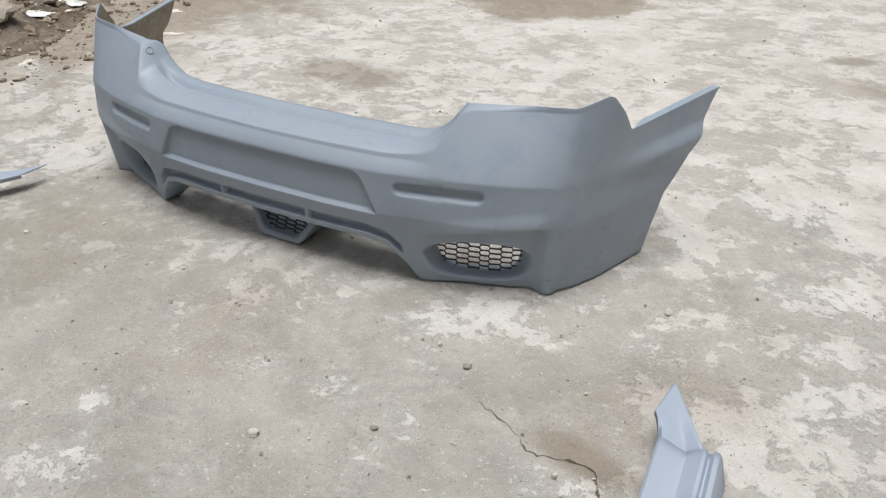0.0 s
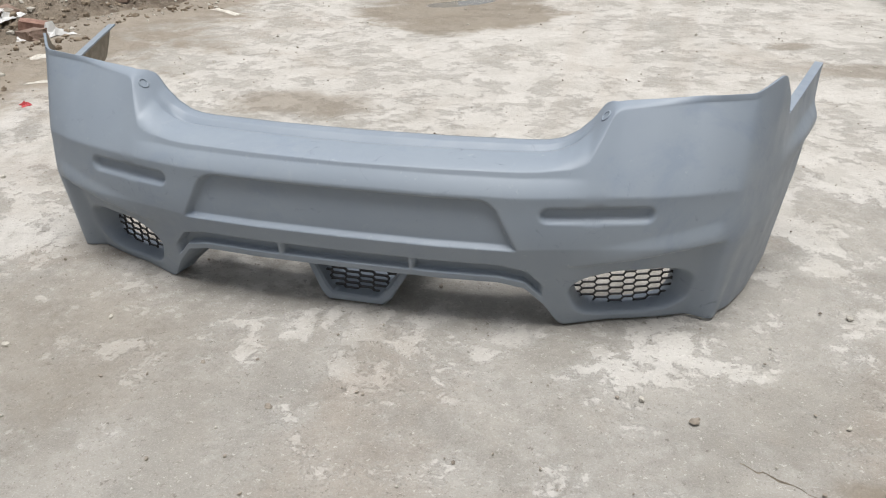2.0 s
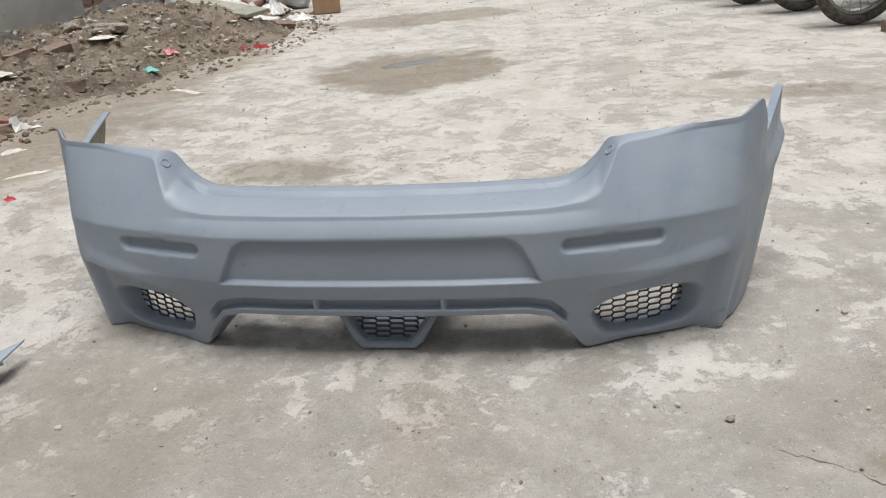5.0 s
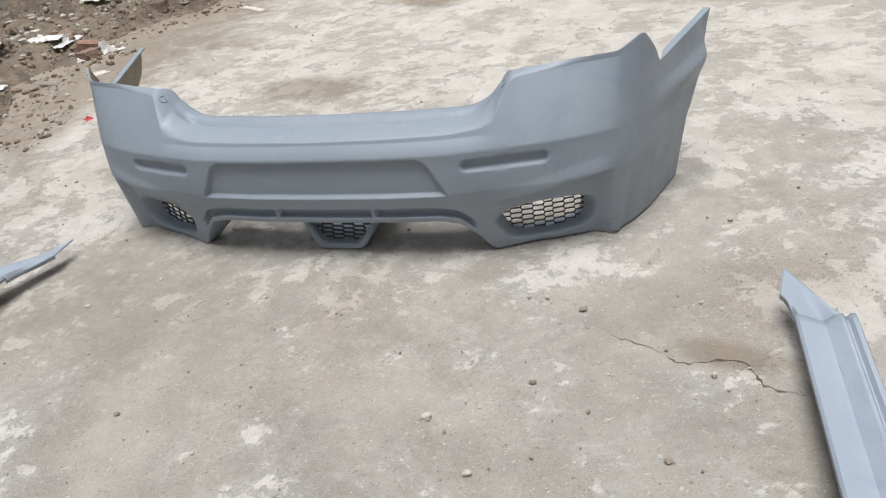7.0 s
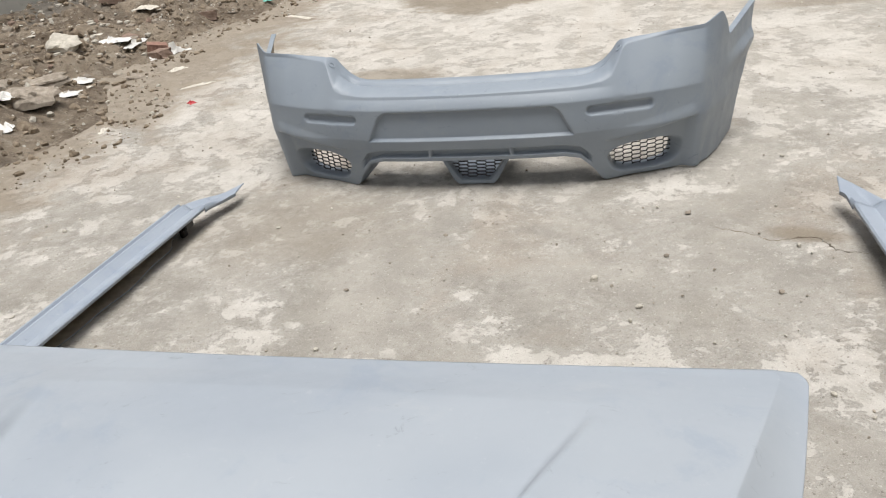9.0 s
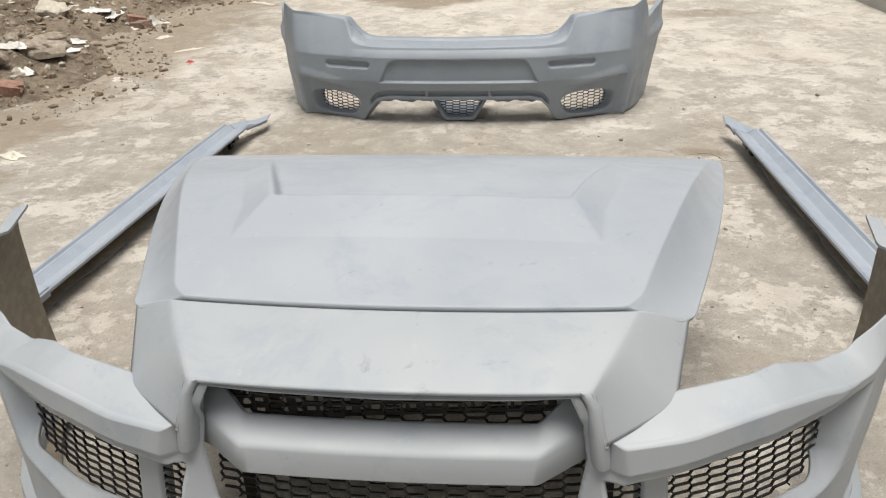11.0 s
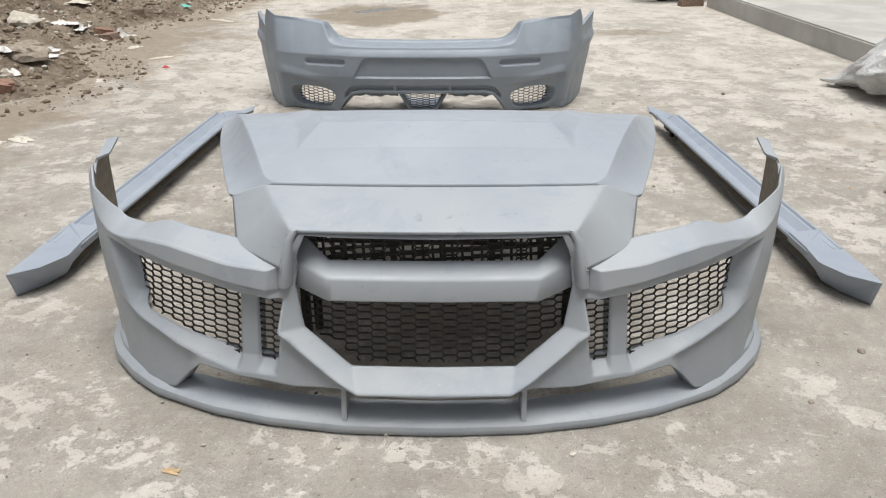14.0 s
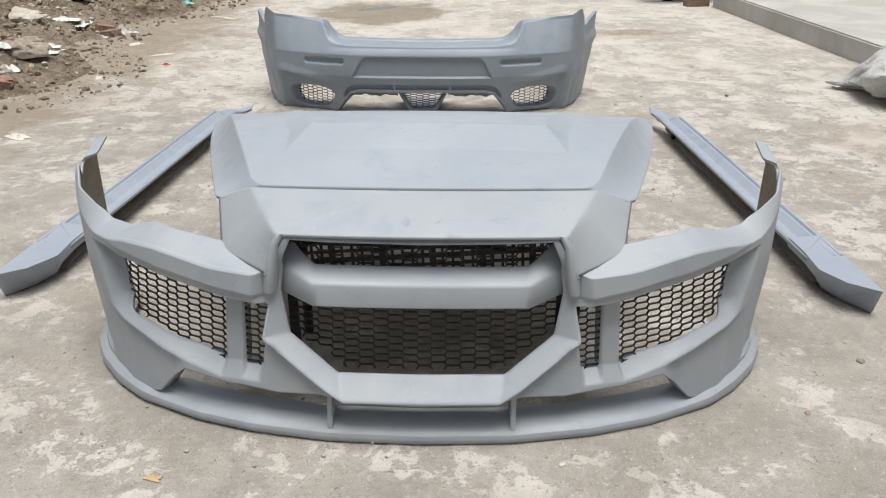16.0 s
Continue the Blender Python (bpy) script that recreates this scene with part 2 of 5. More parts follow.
h = m.math("ADD", m.math("MULTIPLY", crust_fac, 0.35), m.math("ADD", m.math("MULTIPLY", fine, 0.5), m.math("MULTIPLY", grit, 0.25)))
h = m.math("MULTIPLY", h, m.math("SUBTRACT", 1.0, puddle))
m.bump(h, 0.7, 0.014)
GROUND = m.m


# ---- builders ----
def link_mesh(name, verts, faces, mats, parent=None, label="", smooth=True):
    me = bpy.data.meshes.new(name)
    me.from_pydata([tuple(v) for v in verts], [], [tuple(f) for f in faces])
    for x in (mats if isinstance(mats, (list, tuple)) else [mats]):
        me.materials.append(x)
    if smooth:
        me.polygons.foreach_set("use_smooth", [True] * len(me.polygons))
    me.update()
    ob = new(name, me)
    if parent:
        ob.parent = parent
    if label:
        ob["label"] = label
    return ob


def part(name, bm, material, parent=None, label="", smooth=False):
    me = bpy.data.meshes.new(name)
    bm.to_mesh(me)
    bm.free()
    me.materials.append(material)
    if smooth:
        me.polygons.foreach_set("use_smooth", [True] * len(me.polygons))
    ob = new(name, me)
    if parent:
        ob.parent = parent
    if label:
        ob["label"] = label
    return ob


def thing(name, label, category, at=(0, 0, 0), rz=0.0, group="", kind=""):
    e = new(name)
    e.empty_display_size = 0.1
    e.matrix_basis = pose(*at, 0, 0, rz)
    return tagged(e, label, category, group, kind)


def soft_table(xs, ys, width, lo=0.0, hi=1.6, n=1601):
    """A smooth function through rounded straight pieces."""
    g = np.linspace(lo, hi, n)
    v = np.interp(g, xs, ys)
    k = max(1, int(width / (hi - lo) * n))
    pad = np.concatenate([np.full(k, v[0]) if lo > 0 else v[1:k + 1][::-1], v, v[-1] + (v[-1] - v[-2]) * np.arange(1, k + 1)])
    w = np.hanning(2 * k + 1)
    out = np.convolve(pad, w / w.sum(), "same")[k:-k]
    return lambda a: np.interp(a, g, out)


def plan_curve(xs, ys, width):
    """Point and outward normal along a half outline that starts at the middle, by its length."""
    s = np.concatenate([[0], np.cumsum(np.hypot(np.diff(xs), np.diff(ys)))])
    top = s[-1] + 0.05
    fy = soft_table(s, ys, width, 0.0, top)
    g = np.linspace(0, top, 1601)
    v = np.interp(g, s, xs)
    v = np.where(g > s[-1], v[np.searchsorted(g, s[-1]) - 1] + (g - s[-1]) * (xs[-1] - xs[-2]) / (s[-1] - s[-2]), v)
    k = max(1, int(width / top * 1601))
    pad = np.concatenate([-v[1:k + 1][::-1], v, v[-1] + (v[-1] - v[-2]) * np.arange(1, k + 1)])
    w = np.hanning(2 * k + 1)
    vx = np.convolve(pad, w / w.sum(), "same")[k:-k]
    fx = lambda a: np.interp(a, g, vx)

    def at(a):
        e = 0.004
        tx, ty = fx(a + e) - fx(np.maximum(a - e, 0)), fy(a + e) - fy(np.maximum(a - e, 0))
        ln = np.hypot(tx, ty)
        return fx(a), fy(a), ty / ln, -tx / ln
    return at, s[-1]


def step(x, a, b):
    t = np.clip((x - a) / (b - a), 0, 1)
    return t * t * (3 - 2 * t)


def skin(name, us, vs, pos, mats, parent, hole=None, thick=0.006, label=""):
    """A sheet over a grid of two parameters, cut along the zero line of hole, and given thickness."""
    us, vs = np.asarray(us, float), np.asarray(vs, float)
    U, V = np.meshgrid(us, vs, indexing="ij")
    nu, nv = U.shape
    idx = np.arange(nu * nv).reshape(nu, nv)
    quads = np.stack([idx[:-1, :-1], idx[1:, :-1], idx[1:, 1:], idx[:-1, 1:]], -1).reshape(-1, 4)
    if hole:
        uc, vc = (U[:-1, :-1] + U[1:, 1:]) / 2, (V[:-1, :-1] + V[1:, 1:]) / 2
        keep = (hole(uc, vc) > 0).reshape(-1)
        cut = np.zeros(nu * nv, bool)
        cut[quads[~keep].reshape(-1)] = True
        used = np.zeros(nu * nv, bool)
        used[quads[keep].reshape(-1)] = True
        edge = np.where(cut & used)[0]
        u, v = U.reshape(-1)[edge], V.reshape(-1)[edge]
        u0, v0 = u.copy(), v.copy()
        du, dv = (us[-1] - us[0]) / nu, (vs[-1] - vs[0]) / nv
        for _ in range(4):
            h = hole(u, v)
            gu = (hole(u + du * 0.1, v) - hole(u - du * 0.1, v)) / 0.2
            gv = (hole(u, v + dv * 0.1) - hole(u, v - dv * 0.1)) / 0.2
            k = h / np.maximum(gu * gu + gv * gv, 1e-12)
            u, v = u - np.clip(k * gu, -1, 1) * du, v - np.clip(k * gv, -1, 1) * dv
            u, v = np.clip(u, u0 - 1.1 * du, u0 + 1.1 * du), np.clip(v, v0 - 1.1 * dv, v0 + 1.1 * dv)
        U.reshape(-1)[edge], V.reshape(-1)[edge] = u, v
        quads = quads[keep]
    P = np.stack(pos(U, V), -1).reshape(-1, 3)
    live = np.unique(quads)
    back = np.zeros(len(P), int)
    back[live] = np.arange(len(live))
    ob = link_mesh(name, P[live], back[quads], mats, parent, label)
    if thick:
        md = ob.modifiers.new("thickness", "SOLIDIFY")
        md.thickness, md.offset = thick, -1.0
        if isinstance(mats, (list, tuple)) and len(mats) > 1:
            md.material_offset, md.material_offset_rim = 1, 0
    return ob


def hex_mesh(name, inside, place, x0, x1, z0, z1, w, hgt, parent, bar=0.0035, deep=0.008, mat=None, flat=0.33):
    """A moulded mesh of wide six-sided cells; place maps (x, z, depth) into space."""
    verts, faces, seen = [], [], set()
    nx, nz = int((x1 - x0) / (w * (0.5 + flat))) + 2, int((z1 - z0) / hgt) + 2
    for i in range(nx):
        for j in range(nz):
            cx, cz = x0 + i * w * (0.5 + flat), z0 + (j + 0.5 * (i % 2)) * hgt
            ring = [(cx + w * a, cz + hgt * b) for a, b in ((0.5, 0), (flat, 0.5), (-flat, 0.5), (-0.5, 0), (-flat, -0.5), (flat, -0.5))]
            for k in range(6):
                p, q = ring[k], ring[(k + 1) % 6]
                key = (round((p[0] + q[0]) * 2000), round((p[1] + q[1]) * 2000))
                if key in seen:
                    continue
                seen.add(key)
                if not inside((p[0] + q[0]) / 2, (p[1] + q[1]) / 2):
                    continue
                dx, dz = q[0] - p[0], q[1] - p[1]
                ln = math.hypot(dx, dz)
                ox, oz = -dz / ln * bar / 2, dx / ln * bar / 2
                n = len(verts)
                for (ax, az) in (p, q):
                    for sx, dd in ((1, 0), (-1, 0), (-1, deep), (1, deep)):
                        verts.append(place(ax + ox * sx, az + oz * sx, dd))
                faces += [(n + a, n + (a + 1) % 4, n + 4 + (a + 1) % 4, n + 4 + a) for a in range(4)]
    return link_mesh(name, verts, faces, mat or BLACK_PLASTIC, parent, "", False)


def box_bm(sx, sy, sz, at=(0, 0, 0), bev=0.0, m=None):
    bm = bmesh.new()
    bmesh.ops.create_cube(bm, size=1, matrix=(m or Matrix()) @ Matrix.Translation(at) @ Matrix.Diagonal((sx, sy, sz, 1)))
    if bev:
        bmesh.ops.bevel(bm, geom=bm.edges[:], offset=bev, segments=2, affect="EDGES")
    return bm


def loft(name, rings, mat, parent=None, label="", closed=True, caps=True, smooth=True):
    """Skins rings of equally many points."""
    n = len(rings[0])
    verts = [p for r in rings for p in r]
    faces = []
    for i in range(len(rings) - 1):
        for j in range(n if closed else n - 1):
            k = (j + 1) % n
            faces.append((i * n + j, i * n + k, (i + 1) * n + k, (i + 1) * n + j))
    if caps and closed:
        faces += [tuple(range(n - 1, -1, -1)), tuple((len(rings) - 1) * n + j for j in range(n))]
    ob = link_mesh(name, verts, faces, mat, parent, label, smooth)
    if smooth:
        ob.data.set_sharp_from_angle(angle=radians(38))
    return ob


def tube(name, pts, r, mat, parent=None, label="", sides=10):
    rings = []
    pts = [Vector(p) for p in pts]
    for i, p in enumerate(pts):
        d = (pts[min(i + 1, len(pts) - 1)] - pts[max(i - 1, 0)]).normalized()
        a = d.orthogonal().normalized() if i == 0 else (a - d * a.dot(d)).normalized()
        b = d.cross(a)
        rr = r[i] if isinstance(r, (list, tuple)) else r
        rings.append([p + rr * (a * math.cos(2 * math.pi * k / sides) + b * math.sin(2 * math.pi * k / sides)) for k in range(sides)])
    return loft(name, rings, mat, parent, label)


def lump(sx, sy, sz, seed, rough=0.35, sub=2, flat=0.0):
    """A broken, uneven chunk."""
    bm = bmesh.new()
    bmesh.ops.create_icosphere(bm, subdivisions=sub, radius=1)
    rnd = random.Random(seed)
    off = Vector((rnd.uniform(-50, 50), rnd.uniform(-50, 50), rnd.uniform(-50, 50)))
    for v in bm.verts:
        k = 1 + rough * noise.noise(v.co * 1.1 + off) * 1.6 + rough * 0.5 * noise.noise(v.co * 2.7 + off)
        v.co = Vector((v.co.x * sx * k, v.co.y * sy * k, max(v.co.z, -0.55 + flat) * sz * k))
    lo = min(v.co.z for v in bm.verts)
    for v in bm.verts:
        v.co.z -= lo
    return bm


# ---- ground ----
def graded(lo, hi, near_lo, near_hi, fine_step, n_far):
    mid = np.arange(near_lo, near_hi + 1e-6, fine_step)
    k = np.geomspace(fine_step, 1.0, n_far)
    k = (k - k[0]) / (1 - k[0])
    return np.concatenate([near_lo - (near_lo - lo) * k[::-1][:-1], mid, near_hi + (hi - near_hi) * k[1:]])


def fbm(x, y, s, seed=0.0):
    return noise.fractal(Vector((x * s + seed, y * s - seed, 0.37 * seed)), 1.0, 2.0, 4)


gx, gy = graded(-400, 400, -3.2, 3.2, 0.08, 22), graded(-400, 400, -4.5, 6.5, 0.08, 22)
verts, faces = [], []
for x in gx:
    for y in gy:
        far = min(1.0, math.hypot(x, y - 1) / 8)
        verts.append((x, y, 0.006 * (fbm(x, y, 0.9, 3.0) - 0.3) * (1 - far) - 0.012))
nyg = len(gy)
for i in range(len(gx) - 1):
    for j in range(nyg - 1):
        a = i * nyg + j
        faces.append((a, a + nyg, a + nyg + 1, a + 1))
ground = link_mesh("ground", verts, faces, GROUND)
tagged(ground, "worn pale cement lane with damp brown stains", "ground", kind="structure")


def ring_tube(r, tr, n=40, k=10, squash=1.0):
    bm = bmesh.new()
    vs = [[bm.verts.new(((r + tr * math.cos(2 * math.pi * j / k)) * math.cos(2 * math.pi * i / n), tr * squash * math.sin(2 * math.pi * j / k),
                         (r + tr * math.cos(2 * math.pi * j / k)) * math.sin(2 * math.pi * i / n))) for j in range(k)] for i in range(n)]
    for i in range(n):
        for j in range(k):
            bm.faces.new((vs[i][j], vs[i][(j + 1) % k], vs[(i + 1) % n][(j + 1) % k], vs[(i + 1) % n][j]))
    bmesh.ops.recalc_face_normals(bm, faces=bm.faces[:])
    return bm


# ---- rear bumper ----
def rear_bumper():
    t = thing("rear_bumper", "grey-blue primed rear bumper standing on the cement", "car bumper", (-0.006, 0, 0))
    at, S = plan_curve([0, 0.2, 0.36, 0.5, 0.62, 0.70, 0.785, 0.803, 0.868, 0.92, 0.968, 1.015],
                       [-0.083, -0.080, -0.068, -0.034, 0.0, 0.031, 0.076, 0.105, 0.24, 0.40, 0.55, 0.70], 0.034)
    zb = soft_table([0, 0.33, 0.385, 0.43, 0.462, 0.475, 0.72, 0.76, 0.80, 1.6], [0.104, 0.104, 0.092, 0.045, -0.004, -0.010, -0.010, -0.010, -0.010, -0.010], 0.008)
    zc = soft_table([0, 0.40, 0.46, 0.492, 0.516, 0.530, 0.556, 0.80, 0.925, 0.945, 1.05, 1.08, 1.46, 1.6], [0.338, 0.341, 0.346, 0.356, 0.402, 0.437, 0.449, 0.468, 0.490, 0.485, 0.388, 0.388, 0.408, 0.415], 0.008)
    back_lean = soft_table([0, 0.42, 0.55, 0.70, 0.81, 0.94, 1.6], [0.07, 0.08, 0.105, 0.098, 0.055, 0.014, 0.0], 0.02)
    zt = soft_table([0, 0.40, 0.43, 0.460, 0.490, 0.508, 0.522, 0.550, 0.81, 0.925, 0.945, 1.05, 1.08, 1.46, 1.6], [0.352, 0.358, 0.363, 0.380, 0.410, 0.438, 0.450, 0.456, 0.476, 0.498, 0.493, 0.395, 0.395, 0.414, 0.42], 0.012)
    it = soft_table([0, 0.3, 0.45, 0.508, 0.536, 0.70, 0.81, 0.94, 1.05, 1.6], [0.175, 0.168, 0.162, 0.160, 0.122, 0.10, 0.055, 0.014, 0.0, 0.0], 0.010)
    end = lambda z: np.interp(z, [0, 0.08, 0.17, 0.24, 0.29, 0.34, 0.45], [1.20, 1.215, 1.235, 1.315, 1.345, 1.38, 1.47])
    VC = 0.70
    inn_safe = lambda q: np.maximum(q, 1e-4)

    def fields(s, v):
        a = np.abs(s)
        b, c, top = zb(a), zc(a), zt(a)
        c = np.minimum(c, top - 0.012)
        z = np.where(v < VC, b + (c - b) * np.clip(v, 0, VC) / VC, 0)
        w = np.clip((v - VC) / (1 - VC), 0, 1)
        inn = it(a)
        shelf = step(a, 0.42, 0.54)
        cz = c + (top - c) * (0.98 - 0.48 * shelf)
        ci = inn * (0.20 - 0.02 * shelf)
        z = np.where(v < VC, z, (1 - w) ** 2 * c + 2 * w * (1 - w) * cz + w * w * top)
        lean = back_lean(a) * np.power(np.clip((np.minimum(z, c) - 0.298) / 0.162, 0, 1.3), 1.08)
        extra = np.maximum(inn - back_lean(a) * np.power(np.clip((c - 0.298) / 0.162, 0, 1.3), 1.08), 0.002)
        roof = 2 * w * (1 - w) * ci * extra / inn_safe(inn) + w * w * extra + lean
        return a, z, roof, w

    def place(s, v):
        a, z, roof, w = fields(s, v)
        a2 = np.where(a > 0.85, 0.85 + (a - 0.85) * (end(z) - 0.85) / (S - 0.85), a)
        px, py, nx, ny = at(a2)
        side = step(a, 0.80, 0.95)
        ins = 0.040 * np.clip(1 - z / 0.19, 0, 1.1) * (1 - 0.45 * side) * (1 - 0.36 * np.exp(-np.square((a - 0.82) / 0.04))) + 0.005 * step(z, 0.20, 0.30) * (1 - side)
        ins = ins + 0.010 * np.square(np.clip((z - 0.29) / 0.04, 0, 1)) * (1 - step(a, 0.42, 0.52)) * (w <= 0) + 0.010 * (w > 0) * (1 - step(a, 0.42, 0.52))
        face = (w <= 0) * 1.0
        # number plate field
        hw = 0.362 - 0.52 * (z - 0.185)
        q1, q2 = hw - px, np.minimum(z - 0.187, 0.290 - z)
        rnd = np.where(z > 0.24, 0.026, 0.004)
        d = np.minimum(np.minimum(q1, q2), np.where((q1 < rnd) & (q2 < rnd), rnd - np.hypot(rnd - q1, rnd - q2), 1.0))
        ins = ins + 0.014 * step(d, -0.003, 0.008) * face
        # reflector slots
        qx, qz = np.abs(px - 0.513) - 0.092, np.abs(z - 0.262)
        d = 0.016 - np.hypot(np.maximum(qx, 0), qz)
        ins = ins + 0.013 * step(d, -0.003, 0.009) * face
        # feature ridge above the fog openings
        zr = 0.148 + 0.045 * step(px, 0.46, 0.80)
        reach = step(px, 0.44, 0.60) * (1 - step(a, 0.755, 0.80))
        ins = ins + 0.021 * step(zr - z, -0.003, 0.010) * reach
        ins = ins - 0.006 * step(z, zr - 0.004, zr + 0.004) * (1 - step(z, zr + 0.01, zr + 0.05)) * reach
        # fog openings
        e = fog(px, z)
        ins = ins + 0.080 * step(-e, -0.003, 0.010) * face
        # groove along the valance with two ribs
        g = z - b_of(a)
        rib = step(np.abs(px - 0.145), 0.004, 0.009)
        ins = ins + 0.020 * step(g, 0.014, 0.019) * (1 - step(g, 0.040, 0.045)) * (1 - step(px, 0.405, 0.425)) * rib
        # side crease towards the wheel
        ins = ins - 0.014 * step(z, 0.24, 0.30) * (1 - step(z, 0.30, 0.345)) * step(a, 0.95, 1.35)
        ins = ins + 0.006 * step(z, 0.30, 0.40) * step(a, 0.9, 1.1)
        # bottom flange, deepened in the middle to shade the ground under the valance
        back = np.clip(-v / 0.1, 0, 1)
        ins = ins + (0.06 + 0.10 * (1 - step(a, 0.42, 0.46)) - 0.045 * step(a, 0.66, 0.76)) * back
        # folded lip at the shelf's back edge
        rim = step(w, 0.66, 0.76) * (1 - step(w, 0.80, 0.86)) * (1 - step(a, 0.44, 0.5))
        z = z - 0.016 * rim
        return np.sign(s) * (px - nx * ins + 0.10 * roof * step(a, 0.6, 0.85)), py - ny * ins + roof, z

    def b_of(a):
        return zb(a)

    def fog(px, z):
        ex, ez = (px - 0.605 - 0.16 * np.clip(0.08 - z, 0, 1)) / (0.130 - 0.22 * np.clip(0.08 - z, 0, 1)), (z - 0.064 - 0.03 * (px - 0.59)) / 0.056
        return (np.power(np.abs(ex) ** 3.2 + np.abs(ez) ** 3.2, 1 / 3.2) - 1) * 0.054

    def hole(s, v):
        a, z, roof, w = fields(s, v)
        px = at(a)[0]
        h = fog(px, z) + 0.0060
        return np.where(v < -0.001, 1.0, h)

    us = np.linspace(-S, S, 660)
    vs = np.concatenate([[-0.1, -0.05], np.linspace(0, VC, 124), np.linspace(VC, 1, 34)[1:]])
    skin("shell", us, vs, place, [PRIMER, RAW], t, hole, 0.006)

    for sg in (-1, 1):
        def put_fog(x, z, dd, sg=sg):
            s = x * 1.0
            a = float(np.interp(s, at(np.linspace(0, 0.9, 400))[0], np.linspace(0, 0.9, 400)))
            px, py, nx, ny = (float(q) for q in at(np.array(a)))
            k = 0.096 + dd
            return (sg * (px - nx * k), py - ny * k, z)
        inside = lambda x, z: ((x - 0.618) / 0.160) ** 4 + ((z - 0.062) / 0.060) ** 4 < 1
        hex_mesh("mesh_insert", inside, put_fog, 0.44, 0.82, 0.0, 0.14, 0.036, 0.0155, t, 0.0024, 0.005)
        # fixing dimple on the notch wall
        q = [Vector([float(c) for c in place(np.array(sg * ss), np.array(vv))]) for ss, vv in ((0.5135, 0.90), (0.520, 0.90), (0.5135, 0.92))]
        nrm = (q[1] - q[0]).cross(q[2] - q[0]).normalized()
        bm = ring_tube(0.0105, 0.0022, 24, 8)
        bmesh.ops.transform(bm, matrix=Matrix.Translation(q[0]) @ nrm.to_track_quat("Y", "Z").to_matrix().to_4x4(), verts=bm.verts)
        part("fixing_boss", bm, PRIMER, t, "", True)

    # folded flange along the top of each side
    for sg in (-1, 1):
        rings = []
        for i in range(25):
            s = sg * (1.075 + (S - 1.075) * i / 24)
            p = [float(c) for c in place(np.array(s), np.array(1.0))]
            q = [float(c) for c in place(np.array(s), np.array(0.96))]
            wide = 0.019 * min(1.0, (i + 1) / 4)
            rings.append([(p[0], p[1], p[2] - 0.004), (p[0], p[1], p[2] + 0.001), (p[0] - sg * wide, p[1] + 0.3 * wide, p[2] + 0.002), (p[0] - sg * wide, p[1] + 0.3 * wide, p[2] - 0.003)])
        loft("top_flange", rings, PRIMER, t)

    # uneven rear edge of the moulding behind the valance
    for sg in (-1, 1):
        rings = []
        for i in range(41):
            x = 0.135 + 0.275 * i / 40
            low = 0.062 + 0.004 * math.sin(i * 0.35 + sg) + 0.003 * math.sin(i * 0.8) + 0.018 * max(0.0, (x - 0.37) / 0.04) ** 2
            y = 0.050 + 0.10 * x * x
            rings.append([(sg * x, y, low), (sg * x, y, 0.112), (sg * x, y + 0.004, 0.112), (sg * x, y + 0.004, low)])
        loft("rear_edge", rings, PRIMER, t)

    # central diffuser with its own mesh
    def ring(y, top, bot, zt_, zb_, r=0.012):
        return [(-top, y, zt_), (-bot - r, y, zb_ + r * 1.3), (-bot + r * 0.4, y, zb_), (bot - r * 0.4, y, zb_), (bot + r, y, zb_ + r * 1.3), (top, y, zt_)]
    def shift(rg, lean):
        return [(x, y + lean * (0.12 - z) * -1, z) for x, y, z in rg]
    outer = [shift(ring(0.022, 0.150, 0.070, 0.118, -0.010), 0.30), shift(ring(0.20, 0.150, 0.080, 0.118, 0.01), 0.0)]
    inner = [shift(ring(0.022, 0.132, 0.056, 0.114, 0.006), 0.30), shift(ring(0.052, 0.130, 0.054, 0.114, 0.008), 0.30)]
    rings = [outer[1], outer[0], inner[0], inner[1]]
    dif = loft("diffuser", rings, PRIMER, t, "", closed=False)
    dif.modifiers.new("round", "BEVEL").width = 0.004
    inside = lambda x, z: 0.002 < z < 0.116 and abs(x) < 0.058 + (z - 0.006) * 0.72
    hex_mesh("diffuser_mesh", inside, lambda x, z, d: (x, 0.044 - 0.30 * (0.12 - z) + d, z), -0.15, 0.15, -0.01, 0.13, 0.040, 0.0118, t, 0.0026, 0.007)
    return t


rear_bumper()


# ---- front bumper ----
FX = 0.10  # its middle


